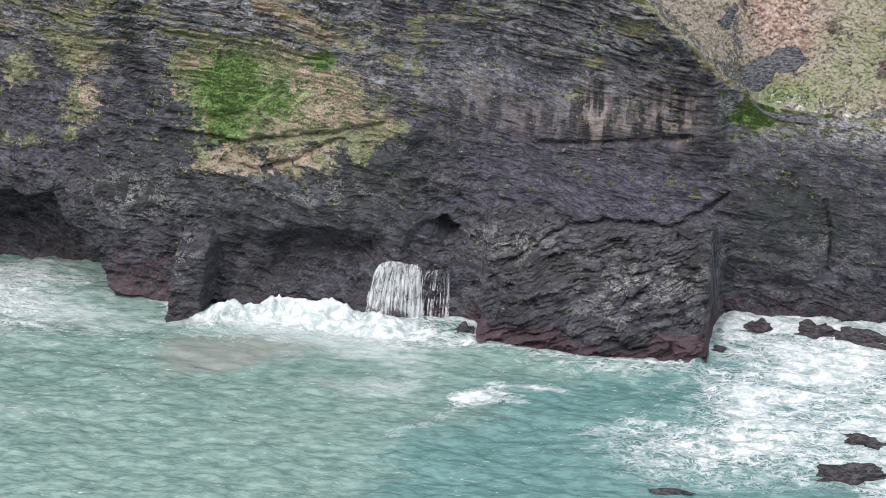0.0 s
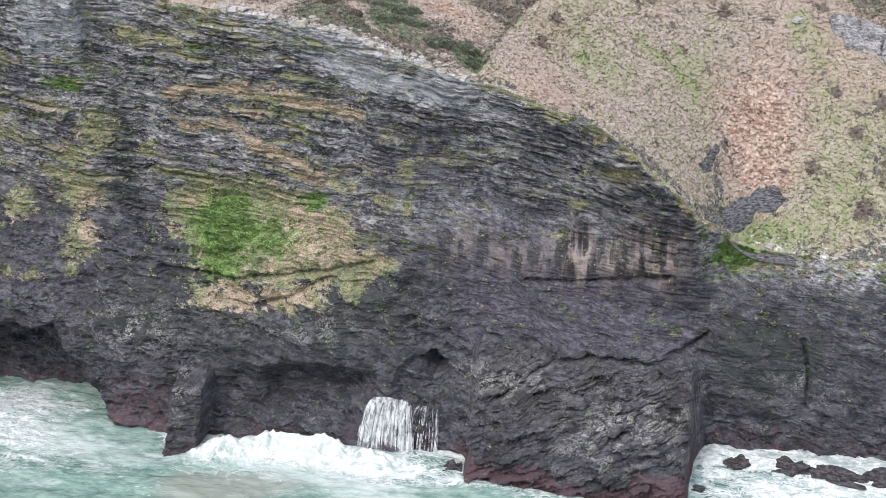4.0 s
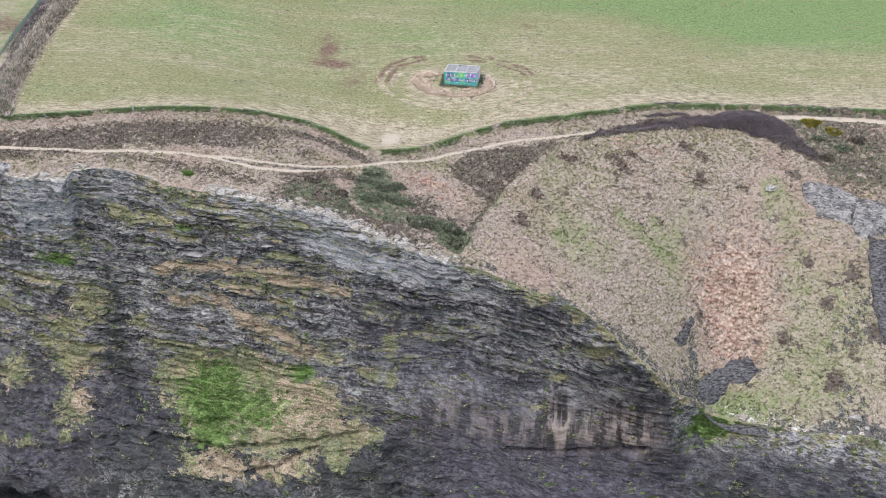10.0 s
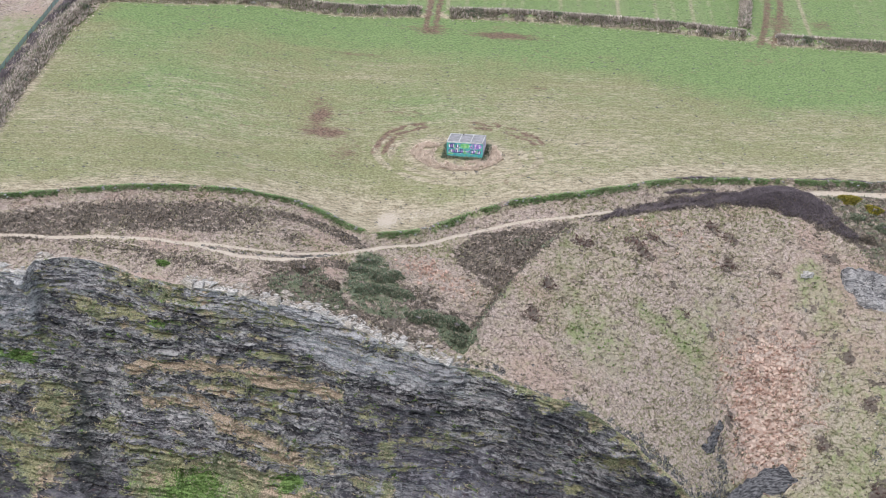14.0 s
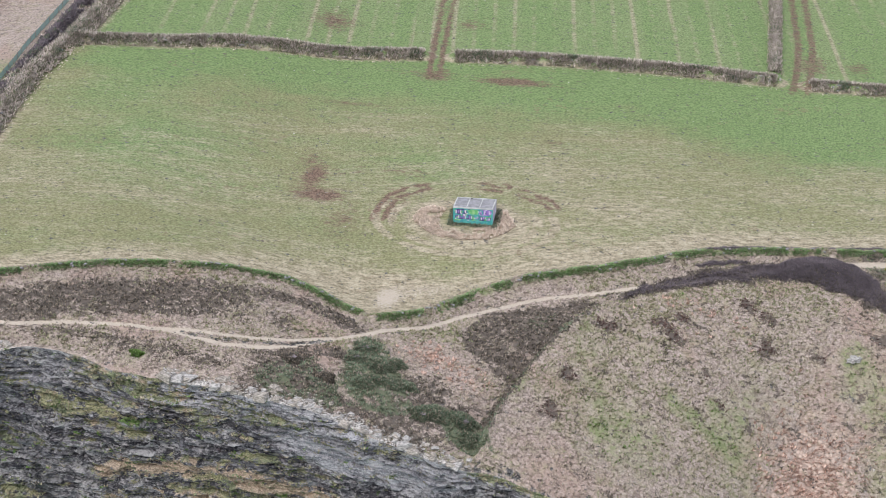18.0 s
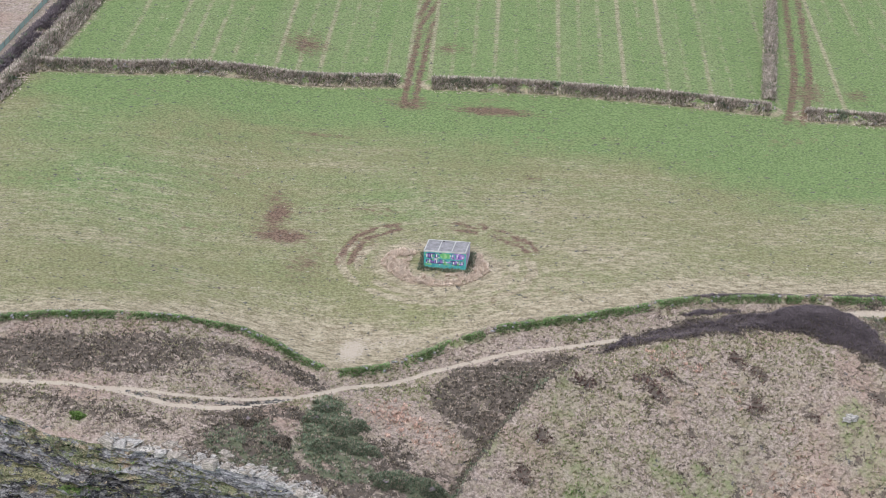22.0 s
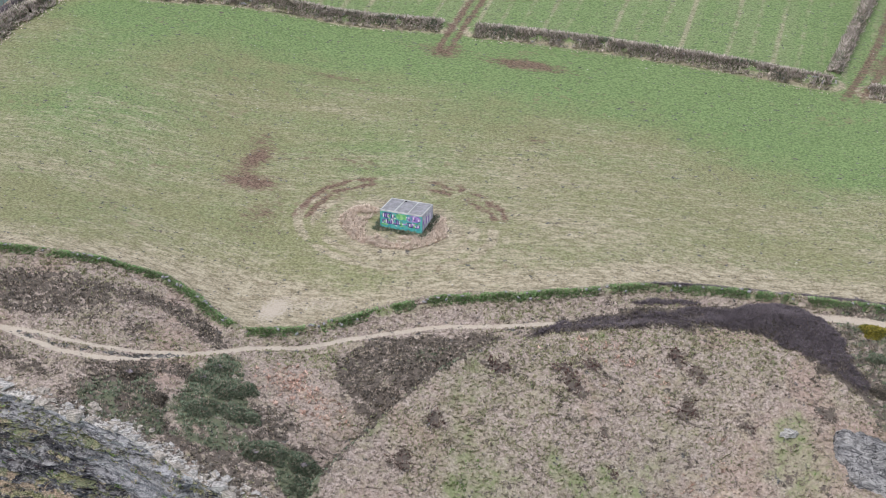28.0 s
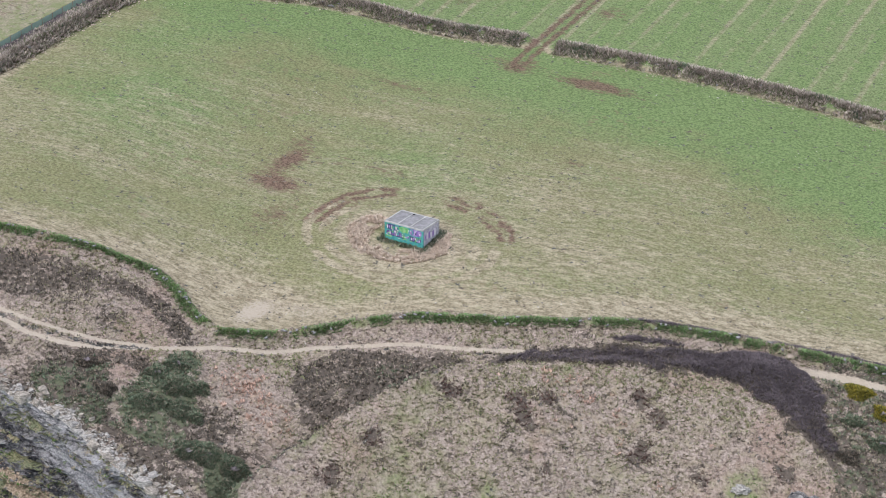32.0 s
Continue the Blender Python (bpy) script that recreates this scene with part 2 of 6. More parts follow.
def near(x, y, line):
    """Distance from points to a broken line, and how far along it the nearest place is (0 to 1)."""
    best, along = np.full(np.shape(x), 1e9), np.zeros(np.shape(x))
    n = len(line) - 1
    for k, ((ax, ay), (bx, by)) in enumerate(zip(line[:-1], line[1:])):
        dx, dy = bx - ax, by - ay
        t = np.clip(((x - ax) * dx + (y - ay) * dy) / (dx * dx + dy * dy), 0, 1)
        d = np.hypot(x - ax - t * dx, y - ay - t * dy)
        along = np.where(d < best, (k + t) / n, along)
        best = np.minimum(best, d)
    return best, along


def part(name, bm, material, parent, label=""):
    me = bpy.data.meshes.new(name)
    bm.to_mesh(me)
    bm.free()
    ob = new(name, me)
    me.materials.append(material)
    ob.parent = parent
    return tagged(ob, label)


def brick(bm, x0, x1, y0, y1, z0, z1, bevel=0.0):
    """Adds a box to bm."""
    m = Matrix.LocRotScale(((x0 + x1) / 2, (y0 + y1) / 2, (z0 + z1) / 2), None, (abs(x1 - x0), abs(y1 - y0), abs(z1 - z0)))
    out = bmesh.ops.create_cube(bm, size=1, matrix=m)
    if bevel:
        edges = list({e for v in out["verts"] for e in v.link_edges})
        bmesh.ops.bevel(bm, geom=edges, offset=bevel, segments=2, affect="EDGES")
    return bm


# ---------------------------------------------------------------- material helpers
class Nodes:
    """Builds one node material."""

    def __init__(self, name, rough=0.9, spec=0.2):
        self.mat = bpy.data.materials.new(name)
        self.mat.use_nodes = True
        self.tree = self.mat.node_tree
        self.bsdf = self.tree.nodes["Principled BSDF"]
        self.bsdf.inputs["Roughness"].default_value = rough
        self.bsdf.inputs["Specular IOR Level"].default_value = spec
        self.coord = self.node("ShaderNodeTexCoord").outputs["Object"]

    def node(self, kind):
        return self.tree.nodes.new(kind)

    def link(self, a, b):
        self.tree.links.new(a, b)

    def put(self, socket, value):
        if isinstance(value, bpy.types.NodeSocket):
            self.link(value, socket)
        elif isinstance(value, tuple):
            socket.default_value = (*value, 1) if len(value) == 3 and socket.type == "RGBA" else value
        else:
            socket.default_value = value

    def turned(self, scale=(1, 1, 1), rot=(0, 0, 0), vec=None):
        n = self.node("ShaderNodeMapping")
        n.inputs["Scale"].default_value = scale
        n.inputs["Rotation"].default_value = [radians(a) for a in rot]
        self.link(vec or self.coord, n.inputs["Vector"])
        return n.outputs[0]

    def noise(self, scale, detail=4, rough=0.55, warp=0.0, vec=None):
        n = self.node("ShaderNodeTexNoise")
        n.inputs["Scale"].default_value, n.inputs["Detail"].default_value = scale, detail
        n.inputs["Roughness"].default_value, n.inputs["Distortion"].default_value = rough, warp
        self.link(vec or self.coord, n.inputs["Vector"])
        return n.outputs["Fac"]

    def cells(self, scale, feature="F1", vec=None):
        n = self.node("ShaderNodeTexVoronoi")
        n.feature = feature
        n.inputs["Scale"].default_value = scale
        self.link(vec or self.coord, n.inputs["Vector"])
        return n.outputs["Distance"]

    def attr(self, name):
        n = self.node("ShaderNodeAttribute")
        n.attribute_name = name
        s = self.node("ShaderNodeSeparateColor")
        self.link(n.outputs["Color"], s.inputs[0])
        return s.outputs[0], s.outputs[1], s.outputs[2]

    def fac(self, name):
        n = self.node("ShaderNodeAttribute")
        n.attribute_name = name
        return n.outputs["Fac"]

    def xyz(self, x, y, z):
        n = self.node("ShaderNodeCombineXYZ")
        for k, v in enumerate((x, y, z)):
            self.put(n.inputs[k], v)
        return n.outputs[0]

    def axes(self):
        n = self.node("ShaderNodeSeparateXYZ")
        self.link(self.coord, n.inputs[0])
        return n.outputs[0], n.outputs[1], n.outputs[2]

    def math(self, op, a, b=0.0, c=0.0):
        n = self.node("ShaderNodeMath")
        n.operation = op
        for k, v in enumerate((a, b, c)):
            self.put(n.inputs[k], v)
        return n.outputs[0]

    def ramp(self, fac, lo, hi, a=0.0, b=1.0):
        """fac from lo to hi gives a to b, smoothly."""
        n = self.node("ShaderNodeMapRange")
        n.interpolation_type = "SMOOTHSTEP"
        self.put(n.inputs[0], fac)
        for k, v in enumerate((lo, hi, a, b)):
            n.inputs[k + 1].default_value = v
        return n.outputs[0]

    def over(self, m, noise, soft=0.12, strength=0.55):
        """A mask with an edge broken up by noise."""
        s = self.math("ADD", m, self.math("MULTIPLY", self.math("SUBTRACT", noise, 0.5), strength * 4.5))
        return self.ramp(s, 0.5 - soft, 0.5 + soft)

    def mix(self, fac, a, b):
        n = self.node("ShaderNodeMixRGB")
        self.put(n.inputs[0], fac)
        self.put(n.inputs[1], a)
        self.put(n.inputs[2], b)
        return n.outputs[0]

    def colour(self, c):
        self.put(self.bsdf.inputs["Base Color"], c)

    def rough(self, v):
        self.put(self.bsdf.inputs["Roughness"], v)

    def bump(self, height, strength=0.5, distance=0.1):
        n = self.node("ShaderNodeBump")
        n.inputs["Strength"].default_value, n.inputs["Distance"].default_value = strength, distance
        self.link(height, n.inputs["Height"])
        self.link(n.outputs[0], self.bsdf.inputs["Normal"])

    def island(self):
        return self.node("ShaderNodeNewGeometry").outputs["Random Per Island"]


def foliage(name, dark, light, accent=None, amount=0.0):
    """Leaves, blades or twigs: each its own shade."""
    n = Nodes(name, 0.85, 0.15)
    r = n.island()
    c = n.mix(r, dark, light)
    c = n.mix(n.ramp(n.noise(0.35, 3), 0.4, 0.65, 0.0, 0.5), c, dark)
    if accent:
        c = n.mix(n.math("GREATER_THAN", n.math("FRACT", n.math("MULTIPLY", r, 17.3)), 1 - amount), c, accent)
    n.colour(c)
    return n.mat


def plain_stone(name, dark, light, scale=1.5):
    n = Nodes(name, 0.9, 0.2)
    lam = n.noise(scale, 6, 0.65, 0.4, n.turned((1, 1, 3.5), (8, 12, 0)))
    spot = n.noise(scale * 4, 4)
    c = n.mix(n.ramp(lam, 0.35, 0.68), dark, light)
    c = n.mix(n.ramp(spot, 0.6, 0.75, 0, 0.6), c, (light[0] * 1.25, light[1] * 1.25, light[2] * 1.2))
    n.colour(c)
    n.bump(lam, 0.8, 0.15)
    return n.mat


# ---------------------------------------------------------------- materials of the setting
def cliff_rock():
    n = Nodes("cliff_rock", 0.75, 0.3)
    veg, green, pale = n.attr("growth")
    wet, slab, algae = n.attr("rock")
    rust, lichen, moss = n.attr("stain")
    band, step, upper = n.attr("ledge")
    x, y, z = n.axes()
    bed = n.math("MULTIPLY_ADD", n.math("SUBTRACT", n.noise(0.9, 4, 0.65), 0.5), 0.5, n.fac("bed"))

    def along_beds(run, rise, shift=0.0):
        return n.xyz(n.math("MULTIPLY_ADD", x, run, shift), n.math("MULTIPLY", y, run), n.math("MULTIPLY", bed, rise))

    coarse = n.noise(1.0, 5, 0.62, 0.2, along_beds(0.2, 0.75))
    mid = n.noise(1.0, 5, 0.68, 0.3, along_beds(0.75, 1.7, 7.0))
    fine = n.noise(1.0, 4, 0.7, 0.2, along_beds(2.2, 4.2, 19.0))
    grit = n.noise(4.2, 4, 0.7)
    wide = n.noise(0.11, 4, 0.6, 0.4)
    tone = n.math("ADD", n.math("ADD", n.math("MULTIPLY", coarse, 0.3), n.math("MULTIPLY", mid, 0.34)), n.math("ADD", n.math("MULTIPLY", fine, 0.24), n.math("MULTIPLY", grit, 0.12)))
    slate = n.mix(n.ramp(tone, 0.43, 0.57), (0.072, 0.07, 0.085), (0.65, 0.63, 0.635))
    slate = n.mix(n.ramp(wide, 0.46, 0.6, 0, 0.6), slate, n.mix(n.ramp(tone, 0.4, 0.6), (0.064, 0.064, 0.08), (0.33, 0.325, 0.36)))
    # the sea-worn foot: darker, with a violet cast and worn pale edges
    worn = n.math("ADD", n.math("MULTIPLY", tone, 0.6), n.math("MULTIPLY", n.noise(1.0, 6, 0.68, 0.5, along_beds(0.3, 0.7, 83.0)), 0.4))
    foot = n.mix(n.ramp(worn, 0.42, 0.6), (0.04, 0.038, 0.05), (0.25, 0.24, 0.268))
    foot = n.mix(n.ramp(n.noise(0.09, 4, 0.6, 0.6), 0.46, 0.6, 0, 0.7), foot, n.mix(grit, (0.045, 0.044, 0.044), (0.13, 0.125, 0.12)))
    rock = n.mix(upper, foot, slate)
    violet = n.mix(n.ramp(n.math("ADD", n.math("MULTIPLY", mid, 0.5), n.math("MULTIPLY", n.noise(0.7, 6, 0.7, 0.8), 0.5)), 0.38, 0.64), (0.075, 0.069, 0.094), (0.225, 0.21, 0.265))
    rock = n.mix(n.math("MULTIPLY", slab, 0.8), rock, violet)
    rock = n.mix(n.math("MULTIPLY", wet, 0.8), rock, n.mix(n.ramp(tone, 0.4, 0.62), (0.018, 0.019, 0.028), (0.09, 0.092, 0.118)))
    rock = n.mix(n.math("MULTIPLY", moss, n.ramp(wide, 0.3, 0.6, 0.3, 0.9)), rock, n.mix(grit, (0.022, 0.034, 0.026), (0.06, 0.082, 0.06)))
    # open cracks along the beds and across them, their darkness painted in as near-black lines
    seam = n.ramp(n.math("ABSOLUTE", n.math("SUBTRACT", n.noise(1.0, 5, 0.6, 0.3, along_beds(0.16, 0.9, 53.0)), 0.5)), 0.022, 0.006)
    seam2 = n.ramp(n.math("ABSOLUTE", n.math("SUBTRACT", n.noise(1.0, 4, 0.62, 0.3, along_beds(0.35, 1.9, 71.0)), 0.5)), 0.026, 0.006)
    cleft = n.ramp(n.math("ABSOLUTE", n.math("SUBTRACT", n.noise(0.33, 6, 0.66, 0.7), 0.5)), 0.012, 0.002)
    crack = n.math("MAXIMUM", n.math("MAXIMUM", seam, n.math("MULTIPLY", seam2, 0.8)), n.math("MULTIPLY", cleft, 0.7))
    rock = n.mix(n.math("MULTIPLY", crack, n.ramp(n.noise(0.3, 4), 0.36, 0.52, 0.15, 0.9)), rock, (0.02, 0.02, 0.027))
    # pale weathered beds under the brow
    ash = n.mix(n.ramp(n.math("ADD", n.math("MULTIPLY", tone, 0.7), n.math("MULTIPLY", grit, 0.3)), 0.42, 0.57), (0.19, 0.19, 0.215), (0.57, 0.56, 0.59))
    rock = n.mix(n.over(pale, mid, 0.25, 0.4), rock, ash)
    # stains that run down
    streak = n.noise(1.0, 4, 0.55, 0.1, n.turned((0.55, 0.4, 0.05)))
    rock = n.mix(n.math("MULTIPLY", rust, n.ramp(n.noise(0.4, 4), 0.32, 0.52, 0.25, 0.95)), rock, n.mix(n.ramp(streak, 0.42, 0.58), (0.05, 0.042, 0.044), (0.44, 0.36, 0.34)))
    run_off = n.math("MULTIPLY", n.ramp(n.noise(1.0, 4, 0.6, 0.1, n.turned((0.8, 0.6, 0.09))), 0.56, 0.68), n.math("MULTIPLY", upper, n.ramp(wide, 0.5, 0.62, 0, 0.45)))
    rock = n.mix(run_off, rock, (0.4, 0.4, 0.44))
    # thin crooked white marks, and white crumbs on the edges
    wig = n.noise(1.0, 5, 0.62, 1.4, along_beds(0.9, 1.7, 3.0))
    line = n.math("MULTIPLY", n.ramp(n.math("ABSOLUTE", n.math("SUBTRACT", wig, 0.5)), 0.05, 0.012), n.ramp(n.noise(0.3, 5, 0.7), 0.47, 0.57))
    rock = n.mix(n.math("MULTIPLY", line, lichen), rock, (0.62, 0.61, 0.58))
    crumb = n.math("MULTIPLY", n.ramp(fine, 0.58, 0.68), n.ramp(mid, 0.47, 0.6))
    rock = n.mix(n.math("MULTIPLY", crumb, n.math("MULTIPLY_ADD", lichen, 0.5, 0.16)), rock, (0.55, 0.54, 0.53))
    # dull red weed just above the water
    rock = n.mix(n.math("MULTIPLY", n.over(algae, n.noise(0.6, 6, 0.7), 0.3, 0.7), 0.8), rock, n.mix(n.noise(1.6, 6, 0.72), (0.06, 0.036, 0.044), (0.22, 0.135, 0.15)))
    # grass on the steps
    blade = n.noise(3.6, 5, 0.74)
    tuft = n.noise(0.85, 6, 0.74)
    tan = n.mix(n.ramp(blade, 0.36, 0.62), (0.27, 0.205, 0.15), (0.72, 0.58, 0.45))
    olive = n.mix(n.ramp(blade, 0.36, 0.62), (0.15, 0.155, 0.075), (0.52, 0.5, 0.31))
    sage = n.mix(n.ramp(blade, 0.36, 0.62), (0.1, 0.12, 0.07), (0.36, 0.385, 0.24))
    hay = n.mix(n.ramp(n.noise(0.23, 5, 0.65, 0.4), 0.44, 0.56), sage, olive)
    hay = n.mix(n.ramp(n.math("ADD", band, n.math("MULTIPLY", n.math("SUBTRACT", n.noise(0.3, 5, 0.68, 0.3), 0.5), 1.8)), 0.35, 0.65), hay, tan)
    where = n.math("ADD", n.math("MULTIPLY", n.noise(1.0, 6, 0.72, 0.2, along_beds(0.5, 1.7, 41.0)), 0.5), n.math("MULTIPLY", tuft, 0.5))
    lot = n.math("ADD", veg, n.math("MULTIPLY", n.math("MULTIPLY", step, n.ramp(veg, 0.05, 0.4)), 0.2))
    c = n.mix(n.over(lot, where, 0.07, 0.9), rock, hay)
    c = n.mix(n.over(green, n.noise(0.8, 7, 0.72), 0.12, 0.75), c, n.mix(n.ramp(blade, 0.36, 0.62), (0.1, 0.165, 0.045), (0.3, 0.45, 0.16)))
    n.colour(c)
    n.rough(n.ramp(wet, 0.2, 0.9, 0.85, 0.5))
    n.bump(n.math("ADD", n.math("MULTIPLY", mid, 0.9), n.math("ADD", n.math("MULTIPLY", fine, 0.45), n.math("MULTIPLY", grit, 0.3))), 1.0, 0.7)
    return n.mat


def turf():
    n = Nodes("turf", 0.95, 0.1)
    field, heather, bracken = n.attr("cover")
    path, mud, straw = n.attr("wear")
    dark, bright, pebble = n.attr("edge")
    gorse, green, stone = n.attr("growth")
    verdure = n.fac("verdure")
    fine = n.noise(2.6, 5, 0.7)
    mid = n.noise(0.55, 5, 0.65)
    wide = n.noise(0.06, 4, 0.6, 0.4)
    # rough dry grass of the slope
    c = n.mix(n.ramp(fine, 0.3, 0.7), (0.225, 0.18, 0.16), (0.53, 0.445, 0.4))
    c = n.mix(n.ramp(mid, 0.42, 0.7, 0, 0.6), c, n.mix(fine, (0.2, 0.185, 0.115), (0.46, 0.42, 0.3)))
    c = n.mix(n.ramp(wide, 0.52, 0.66, 0, 0.5), c, n.mix(fine, (0.2, 0.125, 0.105), (0.54, 0.4, 0.34)))
    # dark gaps between tufts: their shade painted into the turf by noise
    gap_shade = n.noise(1.25, 5, 0.72, 0.3)
    c = n.mix(n.ramp(gap_shade, 0.47, 0.36, 0, 0.6), c, n.mix(mid, (0.11, 0.095, 0.065), (0.16, 0.115, 0.09)))
    c = n.mix(n.ramp(n.math("ADD", bright, n.math("MULTIPLY", n.math("SUBTRACT", mid, 0.5), 0.5)), 0.02, 0.4, 0, 0.6), c, n.mix(fine, (0.17, 0.175, 0.1), (0.42, 0.42, 0.27)))
    # bracken clumps pale at the heart, darkened between them in the colour
    lobe = n.cells(1.4)
    br = n.mix(n.ramp(n.math("ADD", lobe, n.math("MULTIPLY", fine, 0.5)), 0.45, 0.95), (0.61, 0.48, 0.41), (0.38, 0.285, 0.24))
    c = n.mix(n.over(bracken, mid, 0.25, 0.5), c, br)
    # mown field: swaths along it, patches of moss and thin turf
    warp = n.math("MULTIPLY", n.math("SUBTRACT", n.noise(0.014, 2), 0.5), 9.0)
    fx, fy, fz = n.axes()
    run = n.math("ADD", n.math("MULTIPLY", fx, 0.978), n.math("MULTIPLY", fy, 0.208))
    across = n.math("ADD", n.math("ADD", n.math("MULTIPLY", fx, -0.208), n.math("MULTIPLY", fy, 0.978)), warp)

    def swath(a, b, detail, shift=0.0):
        return n.noise(1.0, detail, 0.7, 0.25, n.xyz(n.math("MULTIPLY", run, a), n.math("MULTIPLY_ADD", across, b, shift), 0.0))

    lines, drift, thread = swath(0.03, 0.36, 5), swath(0.035, 0.1, 5, 9.0), swath(0.4, 1.3, 6, 31.0)
    turf_ = n.noise(2.2, 6, 0.78)
    blotch = n.noise(0.16, 6, 0.7, 0.3)
    crumb = n.noise(1.0, 6, 0.76)
    g = n.mix(n.ramp(turf_, 0.32, 0.68), (0.135, 0.14, 0.07), (0.325, 0.32, 0.18))
    fresh = n.mix(n.ramp(turf_, 0.32, 0.68), (0.095, 0.14, 0.056), (0.25, 0.345, 0.152))
    lush = n.math("ADD", n.math("MULTIPLY", n.math("SUBTRACT", drift, 0.5), 1.1), n.math("MULTIPLY", n.math("SUBTRACT", blotch, 0.5), 0.9))
    g = n.mix(n.ramp(n.math("ADD", verdure, lush), 0.05, 0.9), g, fresh)
    s = n.mix(n.ramp(n.math("ADD", n.math("MULTIPLY", thread, 0.5), n.math("MULTIPLY", turf_, 0.5)), 0.38, 0.62), (0.19, 0.165, 0.11), (0.52, 0.455, 0.345))
    dry = n.math("ADD", n.math("ADD", n.math("MULTIPLY", lines, 0.3), n.math("MULTIPLY", thread, 0.26)), n.math("ADD", n.math("MULTIPLY", blotch, 0.24), n.math("MULTIPLY", crumb, 0.36)))
    f = n.mix(n.ramp(n.math("ADD", dry, n.math("MULTIPLY", n.math("SUBTRACT", straw, 0.4), 0.36)), 0.48, 0.78), g, s)
    bare = n.math("MULTIPLY", n.ramp(n.math("ADD", n.math("MULTIPLY", drift, 0.5), n.math("MULTIPLY", n.noise(0.5, 6, 0.74), 0.5)), 0.56, 0.64, 0, 0.5), n.math("SUBTRACT", 1.0, green))
    f = n.mix(bare, f, n.mix(turf_, (0.14, 0.1, 0.07), (0.33, 0.25, 0.18)))
    # drilled rows of the fields beyond
    aside = n.math("ADD", n.math("MULTIPLY_ADD", fy, 0.122, n.math("MULTIPLY", fx, 0.9925)), n.math("MULTIPLY", n.noise(0.03, 2), 1.5))
    wheel = n.math("ABSOLUTE", n.math("SUBTRACT", n.math("FRACT", n.math("DIVIDE", aside, 4.4)), 0.5))
    strip = n.noise(1.0, 2, 0.5, 0.0, n.xyz(n.math("MULTIPLY", aside, 0.16), n.math("MULTIPLY", fy, 0.006), 0.0))
    thin = n.ramp(n.math("ADD", n.math("MULTIPLY", strip, 0.6), n.math("MULTIPLY", n.noise(0.35, 5, 0.7), 0.4)), 0.42, 0.6)
    f = n.mix(n.math("MULTIPLY", n.math("MULTIPLY", n.ramp(wheel, 0.17, 0.04, 0.14, 0.7), thin), green), f, s)
    c = n.mix(n.over(field, mid, 0.15, 0.25), c, f)
    c = n.mix(n.over(bright, mid, 0.25, 0.5), c, n.mix(fine, (0.13, 0.15, 0.07), (0.34, 0.37, 0.21)))
    # heather, gorse, bare earth, path
    c = n.mix(n.over(heather, n.noise(0.75, 6, 0.74), 0.12, 0.8), c, n.mix(fine, (0.055, 0.046, 0.041), (0.22, 0.185, 0.16)))
    c = n.mix(n.over(gorse, n.noise(0.7, 5, 0.7), 0.12, 0.5), c, n.mix(fine, (0.06, 0.068, 0.046), (0.23, 0.25, 0.165)))
    c = n.mix(n.math("MULTIPLY", n.over(mud, n.noise(1.3, 7, 0.76, 0.4, n.turned((0.5, 1, 1))), 0.35, 0.6), 0.9), c, n.mix(n.ramp(fine, 0.34, 0.66), (0.085, 0.05, 0.042), (0.25, 0.165, 0.135)))
    c = n.mix(n.over(path, fine, 0.2, 0.3), c, n.mix(mid, (0.38, 0.32, 0.265), (0.6, 0.53, 0.45)))
    c = n.mix(n.over(stone, n.noise(1.2, 5, 0.7), 0.1, 0.6), c, n.mix(n.ramp(fine, 0.35, 0.62), (0.14, 0.13, 0.125), (0.66, 0.63, 0.6)))
    # bare dark rock, and the painted shade beside the path's ruts
    c = n.mix(n.over(dark, n.noise(0.8, 7, 0.74), 0.14, 0.9), c, n.mix(n.ramp(fine, 0.35, 0.65), (0.03, 0.03, 0.034), (0.19, 0.185, 0.18)))
    n.colour(c)
    n.bump(n.math("ADD", fine, mid), 0.6, 0.3)
    return n.mat


